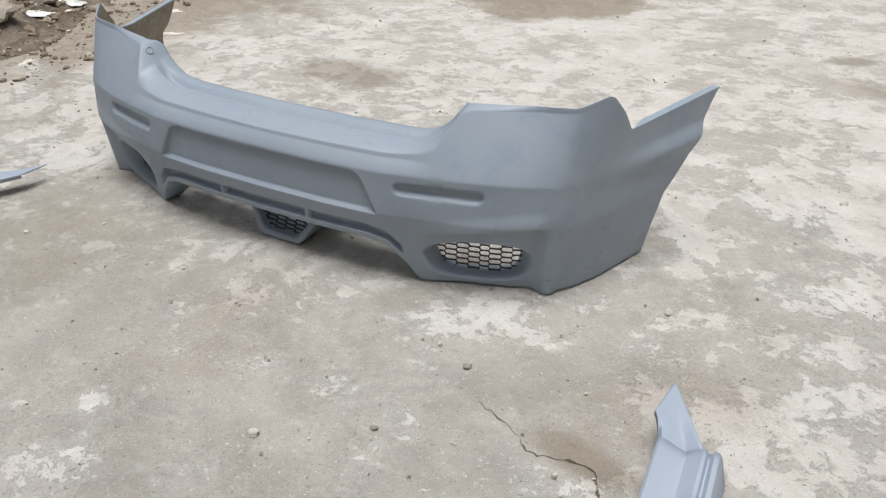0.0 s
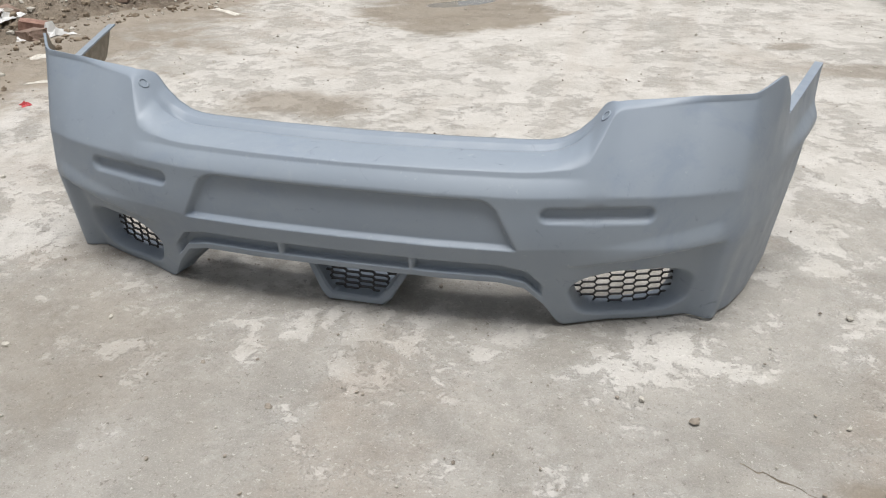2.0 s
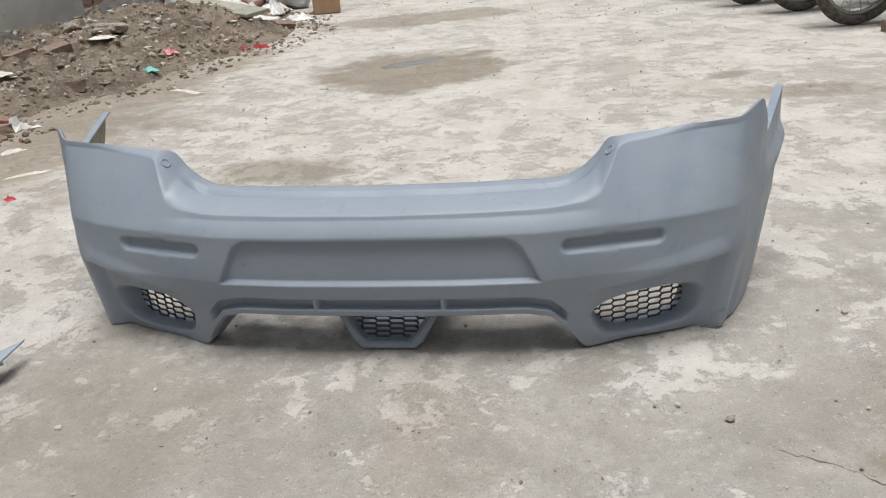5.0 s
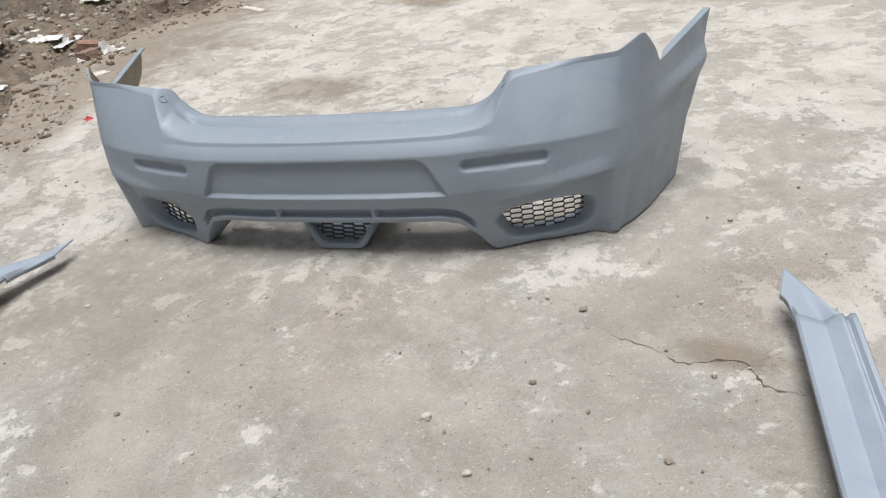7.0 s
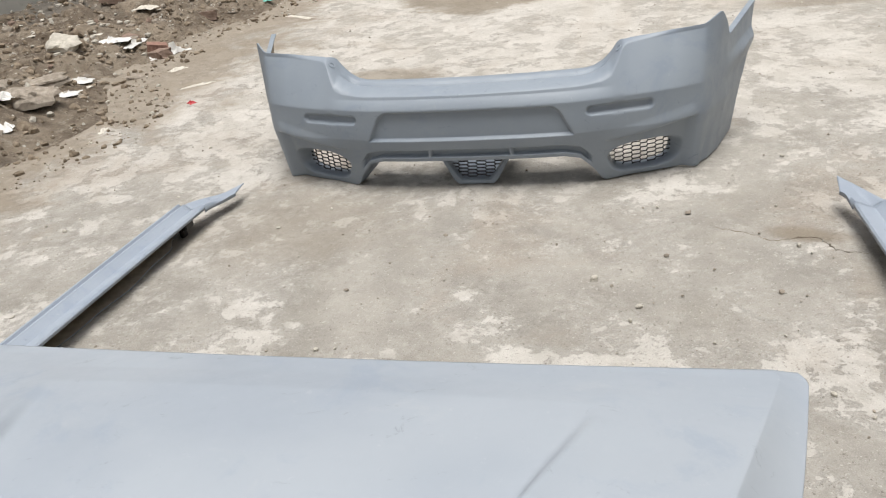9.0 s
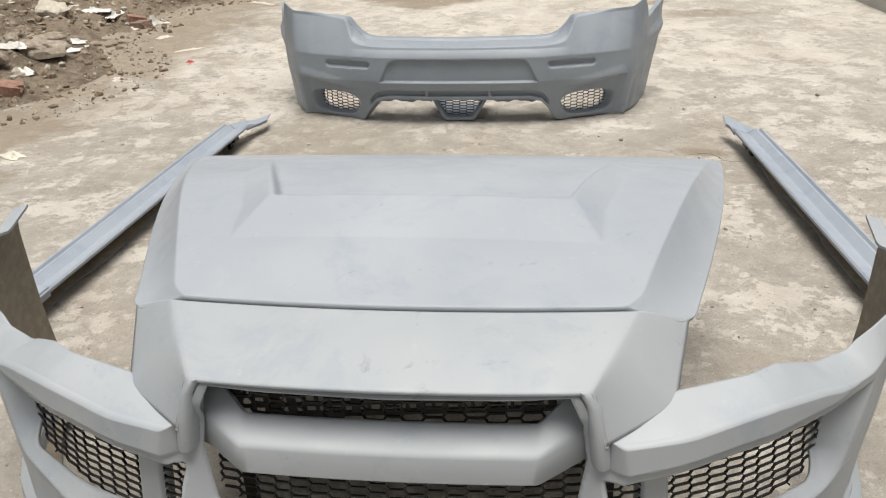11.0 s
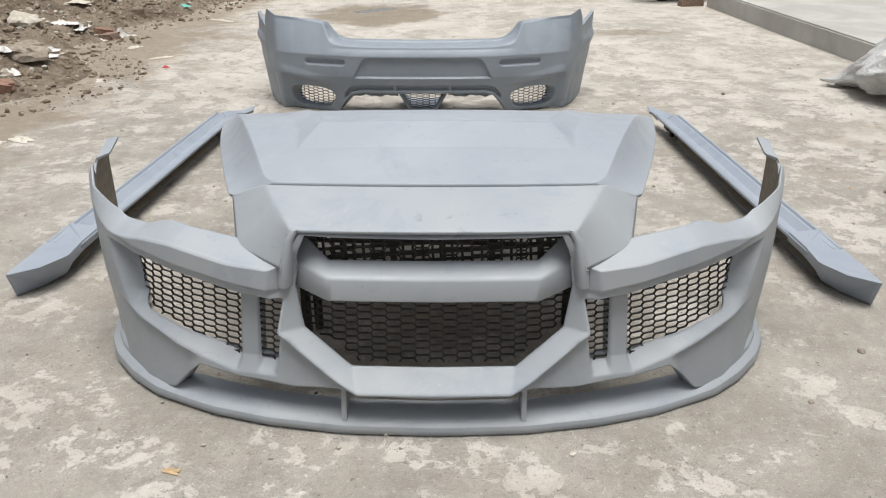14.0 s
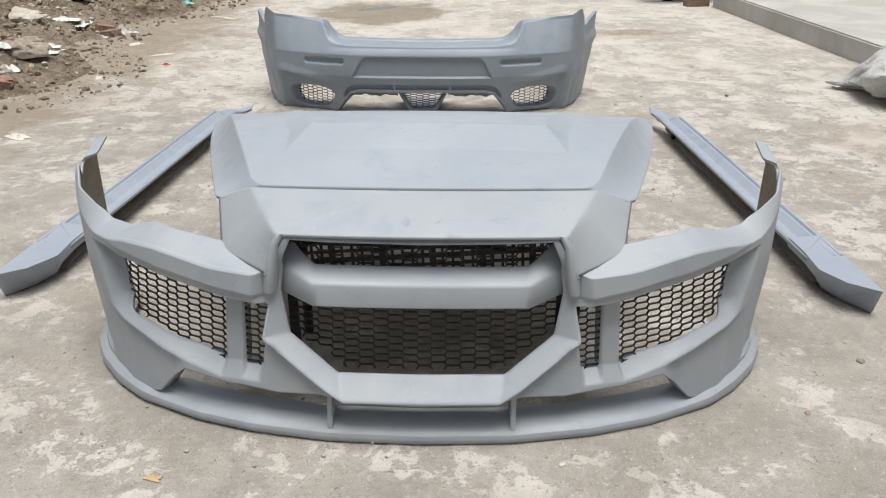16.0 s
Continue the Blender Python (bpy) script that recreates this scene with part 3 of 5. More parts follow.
def front_bumper():
    t = thing("front_bumper", "grey-blue primed front bumper with mesh grilles and splitter lip", "car bumper", (FX, 0, 0))
    at, S = plan_curve([0, 0.2, 0.31, 0.45, 0.6, 0.71, 0.795, 0.864, 0.901, 0.912],
                       [-2.728, -2.722, -2.705, -2.675, -2.615, -2.55, -2.475, -2.375, -2.27, -2.13], 0.03)
    zb = soft_table([0, 0.14, 0.22, 0.32, 0.45, 0.555, 0.60, 0.64, 0.68, 1.6], [0.088, 0.092, 0.108, 0.100, 0.106, 0.120, 0.080, 0.030, 0.018, 0.018], 0.008)
    zc = soft_table([0, 0.300, 0.316, 0.330, 0.37, 0.48, 0.62, 0.72, 0.82, 0.92, 1.0, 1.04, 1.08, 1.6],
                    [0.455, 0.457, 0.425, 0.386, 0.380, 0.386, 0.405, 0.400, 0.380, 0.390, 0.435, 0.470, 0.440, 0.460], 0.010)
    zt = soft_table([0, 0.300, 0.318, 0.335, 0.36, 0.45, 0.61, 0.67, 0.77, 0.84, 0.92, 0.99, 1.045, 1.075, 1.11, 1.25, 1.6],
                    [0.465, 0.466, 0.436, 0.394, 0.392, 0.407, 0.428, 0.432, 0.405, 0.405, 0.428, 0.460, 0.494, 0.456, 0.480, 0.508, 0.508], 0.009)
    it = soft_table([0, 0.3, 0.335, 0.36, 0.44, 0.49, 0.61, 0.76, 0.88, 0.98, 1.6], [0.015, 0.012, 0.018, 0.040, 0.068, 0.070, 0.054, 0.058, 0.045, 0.010, 0.008], 0.012)
    VC = 0.74

    def fields(s, v):
        a = np.abs(s)
        b, c, top = zb(a), zc(a), zt(a)
        c = np.minimum(c, top - 0.008)
        w = np.clip((v - VC) / (1 - VC), 0, 1)
        inn = it(a)
        z1 = b + (c - b) * np.clip(v, 0, VC) / VC
        cz, ci = c + (top - c) * 0.55, inn * 0.38
        z = np.where(v < VC, z1, (1 - w) ** 2 * c + 2 * w * (1 - w) * cz + w * w * top)
        return a, z, 2 * w * (1 - w) * ci + w * w * inn, w

    def upper(px):
        return 0.318 + 0.125 * (px - 0.46)

    def grille(px, z):
        hw = np.interp(z, [0.10, 0.152, 0.235, 0.33, 0.40, 0.46], [0.11, 0.185, 0.296, 0.318, 0.308, 0.282])
        return np.maximum(np.maximum((px - hw) * 0.86, 0.152 - z), z - 0.466)

    def ridge(px):
        return 0.117 + 0.30 * np.clip(px - 0.46, 0, 1)

    def outer(z):
        return 0.722 + 0.31 * (z - 0.2)

    def big_mesh(px, z):
        low = 0.152 + 0.225 * (px - 0.46)
        q = np.maximum(low - z, px - outer(z)) + 0.02
        w = np.maximum(np.maximum(0.458 - px, z - upper(px) + 0.002), px - outer(z))
        corner = np.hypot(np.maximum(low - z + 0.035, 0), np.maximum(px - outer(z) + 0.035, 0)) - 0.035
        return np.maximum(np.maximum(w, low - z), np.where(q > 0, corner, -0.02))

    def small_mesh(px, z):
        x0 = 0.352 - 0.10 * (z - 0.25)
        return np.maximum(np.maximum(x0 - px, px - 0.402), np.maximum(0.152 - z, z - upper(px) + 0.008))

    def place(s, v):
        a, z, roof, w = fields(s, v)
        px, py, nx, ny = at(a)
        face = (w <= 0) * 1.0
        side = step(px, 0.70, 0.86)
        ins = 0.042 * (z - 0.30) / 0.2 * (1 - side) * np.clip(1.2 - px, 0.4, 1)
        ins = ins + 0.012 * (1 - step(z, 0.05, 0.30)) * side
        # bevelled frame round the main opening
        d = grille(px, z)
        ins = ins + 0.042 * (1 - np.clip(d / 0.044, 0, 1)) * step(0.5 - px, 0.05, 0.12) * (1 - 0.75 * step(z, 0.37, 0.43))
        # step down outside the frame
        under = 1 - step(z, upper(px) - 0.02, upper(px) + 0.01)
        ins = ins + 0.022 * step(d, 0.046, 0.060) * (1 - step(px, 0.40, 0.60)) * under * face
        # recess that holds the side meshes
        x0 = 0.344 - 0.10 * (z - 0.25)
        sides = step(px - x0, 0.0, 0.012) * step(outer(z) + 0.030 - px, 0.0, 0.030) * step(upper(px) + 0.005 - z, 0.0, 0.008)
        ledge = np.clip((z - ridge(px)) / 0.036, 0, 1)
        pil = step(px, 0.402, 0.409) * (1 - step(px, 0.449, 0.457))
        ins = ins + 0.046 * sides * ledge * (1 - 0.62 * pil) * face * step(d, 0.018, 0.030)
        # corner block below the ridge
        ins = ins + 0.014 * step(ridge(px) - z, 0.0, 0.014) * step(px, 0.54, 0.58) * (1 - step(px, 0.72, 0.80)) * face
        # second crease along the brow
        br = step(z, upper(px) + 0.020, upper(px) + 0.028) * step(px, 0.335, 0.36) * (1 - step(px, 0.70, 0.80))
        ins = ins - 0.010 * br * face
        ins = ins + roof
        ins = ins + 0.05 * np.clip(-v / 0.1, 0, 1)
        return np.sign(s) * (px - nx * ins), py - ny * ins, z

    def hole(s, v):
        a, z, roof, w = fields(s, v)
        px = at(a)[0]
        h = np.minimum(np.minimum(grille(px, z), big_mesh(px, z)), small_mesh(px, z))
        return np.where((v < -0.001) | (w > 0.02), 1.0, h)

    us = np.linspace(-S, S, 560)
    vs = np.concatenate([[-0.1, -0.05], np.linspace(0, VC, 100), np.linspace(VC, 1, 22)[1:]])
    skin("shell", us, vs, place, [PRIMER_DUSTY, RAW], t, hole, 0.006)

    # nose panel that runs back to the bonnet
    def nose(u, v):
        a, sg = np.abs(u), np.sign(u)
        k = np.clip(v, 0, 1)
        m_ = np.clip((a - 0.75) / 0.25, 0, 1)
        cw = 0.308 + 0.080 * k
        yc = -2.688 + 0.180 * k
        zc_ = 0.473 + 0.043 * k + 0.005 * np.sin(np.pi * k)
        # outer edge of the side facet, which runs down into the brow
        ox = soft_table([0, 0.5, 1.0], [0.330, 0.446, 0.484], 0.05, -0.4, 1.4)(k)
        oy = soft_table([0, 0.5, 1.0], [-2.688, -2.606, -2.456], 0.05, -0.4, 1.4)(k)
        oz = soft_table([0, 0.5, 1.0], [0.384, 0.396, 0.470], 0.05, -0.4, 1.4)(k)
        x0 = np.minimum(a / 0.75, 1) * cw
        y0 = yc + 0.018 * (x0 / 0.303) ** 2 * (1 - k) - 0.026 * k * (1 - (x0 / 0.40) ** 2)
        z0 = zc_ - 0.004 * np.minimum(a / 0.75, 1) ** 2
        r = (np.sqrt(m_ * m_ + 0.003) - math.sqrt(0.003)) / (math.sqrt(1.003) - math.sqrt(0.003))
        x, y, z = x0 + (ox - x0) * m_, y0 + (oy - y0) * m_, z0 + (oz - z0) * r
        f = np.clip(-v, 0, 1) * (1 - 0.45 * step(m_, 0.05, 0.3))
        z = z - 0.018 * f
        y = y - 0.004 * np.sin(f * np.pi) + 0.035 * f * f
        return sg * x, y, z
    skin("nose_panel", np.linspace(-1, 1, 121), np.concatenate([np.linspace(-1, -0.1, 7), np.linspace(0, 1, 40)]), nose, [PRIMER_DUSTY, RAW], t, None, 0.006)

    # cheeks where the opening's frame runs up into the nose
    for sg in (-1, 1):
        rings = []
        for i in range(17):
            z = 0.335 + 0.135 * i / 16
            hw = float(np.interp(z, [0.33, 0.40, 0.445, 0.47], [0.316, 0.308, 0.300, 0.286]))
            yf = -2.711 + 0.21 * (z - 0.3) + 0.016 * (1 - i / 16) ** 3
            wide = 1.0 - 0.25 * (i / 16)
            sec = [(-0.004, 0.050), (0.000, 0.014), (0.005, 0.004), (0.011, 0.000), (0.019, 0.001), (0.027, 0.007), (0.036, 0.030), (0.012, 0.050)]
            rings.append([(sg * (hw + w * wide), yf + d, z) for w, d in sec])
        cheek = loft("frame_cheek", rings, PRIMER_DUSTY, t)
        cheek.data.set_sharp_from_angle(angle=radians(70))

    # crossbar in the main opening
    rings = []
    for i in range(61):
        q = i / 30 - 1
        x = 0.315 * q
        e = min(1.0, max(0.0, (abs(q) - 0.74) / 0.24))
        y = -2.708 + 0.012 * q * q + 0.055 * e
        lift, lo = 0.052 * e, 0.004 * e
        rings.append([(x, y + 0.006, 0.310 + lo), (x, y - 0.002, 0.316 + lo), (x, y, 0.362 + 0.25 * lift), (x, y + 0.003, 0.367 + 0.3 * lift), (x, y + 0.008, 0.370 + 0.35 * lift),
                      (x, y + 0.050, 0.389 + lift), (x, y + 0.060, 0.385 + lift), (x, y + 0.06, 0.32)])
    bar = loft("crossbar", rings, PRIMER_DUSTY, t)
    bar.data.set_sharp_from_angle(angle=radians(50))

    # meshes
    def behind(k):
        tab_a = np.linspace(0, S, 700)
        tab_x = at(tab_a)[0]

        def put(x, z, dd):
            a = float(np.interp(abs(x), tab_x, tab_a))
            px, py, nx, ny = (float(q) for q in at(np.array(a)))
            e = k + dd + 0.03 * (z - 0.3) / 0.2
            return (math.copysign(1, x) * (px - nx * e), py - ny * e, z)
        return put
    hex_mesh("grille_mesh", lambda x, z: float(grille(abs(x), z)) < 0.012, behind(0.075), -0.36, 0.36, 0.13, 0.48, 0.040, 0.0170, t, 0.0028, 0.004)
    for sg in (-1, 1):
        f = behind(0.047)
        hex_mesh("side_mesh", lambda x, z: float(big_mesh(x, z)) < 0.012, lambda x, z, d, sg=sg: f(sg * x, z, d), 0.42, 0.83, 0.14, 0.40, 0.037, 0.0155, t, 0.0026, 0.004)
        hex_mesh("inner_side_mesh", lambda x, z: float(small_mesh(x, z)) < 0.010, lambda x, z, d, sg=sg: f(sg * x, z, d), 0.33, 0.42, 0.14, 0.33, 0.037, 0.0155, t, 0.0026, 0.004)

    # splitter lip
    lat, LS = plan_curve([0, 0.21, 0.39, 0.53, 0.69, 0.77, 0.84, 0.88, 0.903, 0.912], [-2.762, -2.753, -2.722, -2.680, -2.604, -2.538, -2.455, -2.38, -2.28, -2.18], 0.03)
    rings = []
    for i in range(161):
        s = LS * (i / 80 - 1)
        px, py, nx, ny = (float(q) for q in lat(np.array(abs(s))))
        sg = math.copysign(1, s)
        wide = 0.078 - 0.030 * float(step(px, 0.55, 0.80))
        hi = 0.008 * float(step(px, 0.6, 0.8))
        sec = [(0.006, -0.011), (0.001, -0.003), (0.0, 0.006), (0.003, 0.014 + hi), (0.010, 0.020 + hi), (0.022, 0.024 + hi), (0.5 * wide, 0.030 + 1.5 * hi), (wide, 0.036 + 3 * hi), (wide, -0.010)]
        rings.append([(sg * (px - nx * d), py - ny * d, z) for d, z in sec])
    lip = loft("splitter_lip", rings, PRIMER_DUSTY, t)
    lip.data.set_sharp_from_angle(angle=radians(28))
    for sg in (-1, 1):
        bm = bmesh.new()
        w = 0.006
        prof = [(-2.744, 0.020), (-2.724, 0.106), (-2.67, 0.112), (-2.68, 0.026)]
        lo = [bm.verts.new((sg * 0.206 - w, y, z)) for y, z in prof]
        hi_ = [bm.verts.new((sg * 0.206 + w, y, z)) for y, z in prof]
        bm.faces.new(lo)
        bm.faces.new(hi_[::-1])
        for i in range(4):
            bm.faces.new((lo[(i + 1) % 4], lo[i], hi_[i], hi_[(i + 1) % 4]))
        bmesh.ops.bevel(bm, geom=bm.edges[:], offset=0.002, segments=2, affect="EDGES")
        part("lip_fin", bm, PRIMER_DUSTY, t)
        # top flange of the wing
        rings = []
        for i in range(13):
            a = S - 0.125 + 0.125 * i / 12
            px, py, nx, ny = (float(q) for q in at(np.array(a)))
            z = float(zt(np.array(a)))
            k = 0.004 + 0.028 * step(i / 12, 0.05, 0.30)
            q = [(0.008, z - 0.008), (0.008, z - 0.002), (0.008 + k, z + 0.006), (0.008 + k, z)]
            rings.append([(sg * (px - nx * d), py - ny * d, zz) for d, zz in q])
        loft("wing_flange", rings, PRIMER_DUSTY, t)
    return t


front_bumper()


# ---- bonnet ----
def bonnet():
    t = thing("bonnet", "pale grey primed car bonnet with a raised scoop, dusty", "car bonnet", (FX, 0, 0))
    mid = lambda y: np.interp(y, [-2.50, -2.40, -2.30, -2.15, -2.0, -1.8, -1.6], [0.519, 0.536, 0.547, 0.553, 0.541, 0.492, 0.431])

    def place(u, v):
        a, sg = np.abs(u), np.sign(u)
        k = np.clip(v, 0, 1)
        ow = 0.486 + 0.225 * k + 0.022 * np.sin(np.pi * k) - 0.022 * np.square(np.clip(1 - k / 0.05, 0, 1)) - 0.016 * np.square(np.clip((k - 0.96) / 0.04, 0, 1))
        cw = ow - (0.096 - 0.060 * k ** 1.6)
        m_ = np.clip((a - 0.75) / 0.25, 0, 1)
        x = np.where(a < 0.75, a / 0.75 * cw, cw + (ow - cw) * m_)
        y = -2.500 + 0.878 * k + 0.022 * m_ * (1 - k) + (0.030 * (np.minimum(x, cw) / 0.4) ** 2 - 0.026) * (1 - k) ** 2
        y = y - 0.035 * (1 - (x / 0.7) ** 2) * k ** 4
        z = sum(mid(y + d) for d in (-0.06, -0.03, 0, 0.03, 0.06)) / 5
        z = z - (0.012 - 0.007 * k) * (np.minimum(x, cw) / 0.45) ** 2
        # side facet: steep at the crease, flaring out to its edge
        fall = 0.6 * (np.sqrt(m_ * m_ + 0.002) - 0.0447) / 0.956 + 0.4 * (1 - (1 - m_) ** 2)
        z = z - (0.040 + 0.052 * np.sin(np.pi * k ** 0.7) - 0.034 * k) * fall
        # raised scoop: a slope that faces forward, slanted flanks, and a sunk pan behind its crest
        lin = lambda q, a, b: np.clip((q - a) / (b - a), 0, 1)
        flank = np.interp(y, [-2.34, -2.20, -1.74], [0.345, 0.362, 0.500])
        inner = np.interp(y, [-2.20, -1.76], [0.286, 0.440])
        z = z + 0.026 * np.minimum(lin(y, -2.325, -2.205), lin(flank - x, 0.0, 0.060)) * (1 - lin(y, -2.20, -1.72))
        z = z - 0.036 * lin(y, -2.203, -2.185) * (1 - lin(y, -2.16, -1.78)) * lin(inner - x, -0.004, 0.012)
        edge = np.clip(-v / 0.05, 0, 1)
        z = z - 0.020 * edge
        return sg * x, y + 0.002 * edge, z
    skin("skin", np.linspace(-1, 1, 281), np.concatenate([[-0.05, -0.02], np.linspace(0, 1, 210)]), place, [PRIMER_PALE, RAW], t, None, 0.007)
    return t


bonnet()


# ---- side skirts ----
def side_skirt(name_at, rz, flip, tip, label):
    t = thing("side_skirt", label, "side skirt", name_at, rz, "side skirts of the body kit")

    def sheet(ob):
        ob.data.materials.append(RAW)
        md = ob.modifiers.new("thickness", "SOLIDIFY")
        md.thickness, md.offset, md.material_offset = 0.004, 0.0, 1

    turn = (lambda rs: [r[::-1] for r in rs]) if flip > 0 else (lambda rs: rs)
    sec = [(-0.050, 0.072), (-0.049, 0.080), (-0.045, 0.084), (-0.039, 0.084), (0.000, 0.068), (0.006, 0.068), (0.032, 0.088), (0.037, 0.088), (0.042, 0.079), (0.047, 0.079), (0.053, 0.089), (0.060, 0.088), (0.065, 0.077), (0.080, 0.012), (0.076, 0.005), (-0.010, 0.001)]
    rings = []
    n = 60
    for i in range(n + 1):
        q = i / n
        y = -0.02 - 1.58 * q
        hgt = 0.93 + 0.10 * q + 0.01 * math.sin(q * 7)
        rag = 0.008 * math.sin(q * 17) + 0.004 * math.sin(q * 41) + 0.04 * (1 - step(q, 0.06, 0.12))
        rings.append([(flip * (w + (rag if j == len(sec) - 1 else 0)), y, z * hgt) for j, (w, z) in enumerate(sec)])
    sk = loft("sill", turn(rings), PRIMER_BLUE, t, "", closed=False)
    sheet(sk)
    sk.data.set_sharp_from_angle(angle=radians(26))
    # rear tongue that turns inwards
    rings = []
    (fw, fy, fz), (nw, ny, nz) = tip
    top_w, top_z = [-0.050, -0.049, -0.045, -0.039, 0.0, 0.006, 0.032], [0.067, 0.0745, 0.078, 0.078, 0.0635, 0.0635, 0.082]
    for i in range(17):
        q = i / 16
        w0, y0 = -0.050 + (nw + 0.050) * q ** 1.8, -0.022 + (ny + 0.022) * q
        w1, y1 = 0.032 + (fw - 0.032) * q, -0.022 + (fy + 0.022) * q
        blend = float(step(q, 0.0, 0.75))
        row = []
        for j in range(13):
            r = j / 12
            flat_z = nz + (fz - nz) * r
            w_sill = -0.050 + 0.082 * r
            z = (1 - blend) * float(np.interp(w_sill, top_w, top_z)) + blend * flat_z
            row.append((flip * (w0 + (w1 - w0) * r), y0 + (y1 - y0) * r, z))
        x, y, z = row[0]
        rings.append([(x, y - 0.001, z - 0.010)] + row)
    sheet(loft("rear_tongue", turn(rings)[::-1], PRIMER_BLUE, t, "", closed=False))
    part("bracket", box_bm(0.024, 0.05, 0.030, (flip * -0.02, -0.10, 0.048), 0.004), BLACK_PLASTIC, t)
    part("bracket", box_bm(0.016, 0.03, 0.046, (flip * 0.004, -0.10, 0.022), 0.003), BLACK_PLASTIC, t)
    # front end whose slanted face turns towards the wheel
    bm = bmesh.new()
    top = [(-0.047, -1.46, 0.0915), (-0.048, -1.58, 0.092), (-0.058, -1.685, 0.091), (-0.054, -1.705, 0.092), (-0.022, -1.79, 0.096), (0.050, -1.83, 0.090), (0.060, -1.835, 0.090), (0.066, -1.82, 0.088), (0.066, -1.46, 0.0925), (0.056, -1.46, 0.0985)]
    low = [(-0.048, -1.46, 0.060), (-0.049, -1.58, 0.060), (-0.050, -1.66, 0.052), (-0.022, -1.66, 0.012), (0.010, -1.72, 0.003), (0.056, -1.79, 0.001), (0.066, -1.80, 0.001), (0.072, -1.79, 0.001), (0.080, -1.46, 0.004), (0.070, -1.46, 0.004)]
    a = [bm.verts.new((flip * w, y, z)) for w, y, z in top]
    b = [bm.verts.new((flip * w, y, z)) for w, y, z in low]
    f = bm.faces.new(a)
    for i in range(len(top) - 1):
        bm.faces.new((a[i + 1], a[i], b[i], b[i + 1]))
    bmesh.ops.triangulate(bm, faces=[f])
    bmesh.ops.recalc_face_normals(bm, faces=bm.faces[:])
    if sum(q.normal.z * q.calc_area() for q in bm.faces) < 0:
        bmesh.ops.reverse_faces(bm, faces=bm.faces[:])
    fe = part("front_end", bm, PRIMER_BLUE, t)
    fe.data.materials.append(RAW)
    md = fe.modifiers.new("thickness", "SOLIDIFY")
    md.thickness, md.offset, md.material_offset = 0.004, -1.0, 1
    fe.modifiers.new("round", "BEVEL").width = 0.003
    return t


side_skirt((1.213, -0.34, -0.011), 3.8, 1, ((-0.052, 0.150, 0.084), (-0.070, 0.048, 0.083)), "grey-blue primed side skirt with a small black bracket beneath")
side_skirt((-0.973, -0.30, -0.011), -4.8, -1, ((-0.058, 0.235, 0.050), (-0.080, 0.135, 0.056)), "grey-blue primed side skirt with a raw brown inner face")


# ---- crate under the bonnet ----
def crate():
    t = thing("plastic_crate", "black plastic lattice crate standing under the bonnet", "crate", (FX + 0.02, -2.36, -0.011), 2)
    W, D, LO, HI = 0.70, 0.20, 0.262, 0.492

    def panel(name, w, m_, lo, hi):
        bm = bmesh.new()
        rnd = random.Random(int(w * 1000 + lo * 100))
        nx, nz = int(w / 0.024), int((hi - lo) / 0.021)
        for i in range(nx + 1):
            x = -w / 2 + w * i / nx
            bmesh.ops.create_cube(bm, size=1, matrix=m_ @ Matrix.Translation((x, 0, (lo + hi) / 2)) @ Matrix.Diagonal((0.0065 if i % 5 else 0.016, 0.005, hi - lo, 1)))
        for j in range(nz + 1):
            z = lo + (hi - lo) * j / nz
            bmesh.ops.create_cube(bm, size=1, matrix=m_ @ Matrix.Translation((0, 0.001, z)) @ Matrix.Diagonal((w, 0.005, 0.0065 if j % 3 else 0.011, 1)))
        return part(name, bm, CRATE_PLASTIC, t)
    panel("front_panel", W, Matrix.Translation((0, -D / 2, 0)) @ Matrix.Rotation(radians(-3), 4, "Y"), LO, HI - 0.02)
    panel("rear_panel", W, Matrix.Translation((0, D / 2, 0)) @ Matrix.Rotation(radians(2), 4, "Y"), LO, HI - 0.015)
    for sx in (-1, 1):
        panel("side_panel", D, Matrix.Translation((sx * W / 2, 0, 0)) @ Matrix.Rotation(radians(90), 4, "Z"), LO, HI)
        for sy in (-1, 1):
            part("corner_post", box_bm(0.022, 0.022, HI, (sx * W / 2, sy * D / 2, HI / 2), 0.003), CRATE_PLASTIC, t)


crate()


# ---- raised platform ----
def platform():
    bm = bmesh.new()
    xy = [(2.60, 3.72), (3.02, 0.2), (3.45, -3.5), (14, -3.5), (14, 3.72)]
    lo = [bm.verts.new((x, y, -0.05)) for x, y in xy]
    hi = [bm.verts.new((x, y, 0.140)) for x, y in xy]
    bm.faces.new(hi)
    for i in range(5):
        j = (i + 1) % 5
        bm.faces.new((lo[i], lo[j], hi[j], hi[i]))
    bmesh.ops.recalc_face_normals(bm, faces=bm.faces[:])
    bmesh.ops.bevel(bm, geom=[e for e in bm.edges if min(v.co.z for v in e.verts) > 0.1], offset=0.012, segments=2, affect="EDGES")
    ob = part("platform", bm, PLATFORM)
    tagged(ob, "raised grey cement platform beside the lane", "platform", kind="structure")


platform()


# ---- rendered wall ----
def wall():
    t = new("wall_west")
    tagged(t, "grey cement rendered boundary wall, stained at the foot", "wall", kind="structure")
    part("render_face", box_bm(0.24, 15.0, 2.9, (-0.12, -7.5, 1.40), 0.02), RENDER, t)
    t.matrix_basis = pose(-3.70, 5.12, 0, 0, 0, -13.3)
    return t


wall()


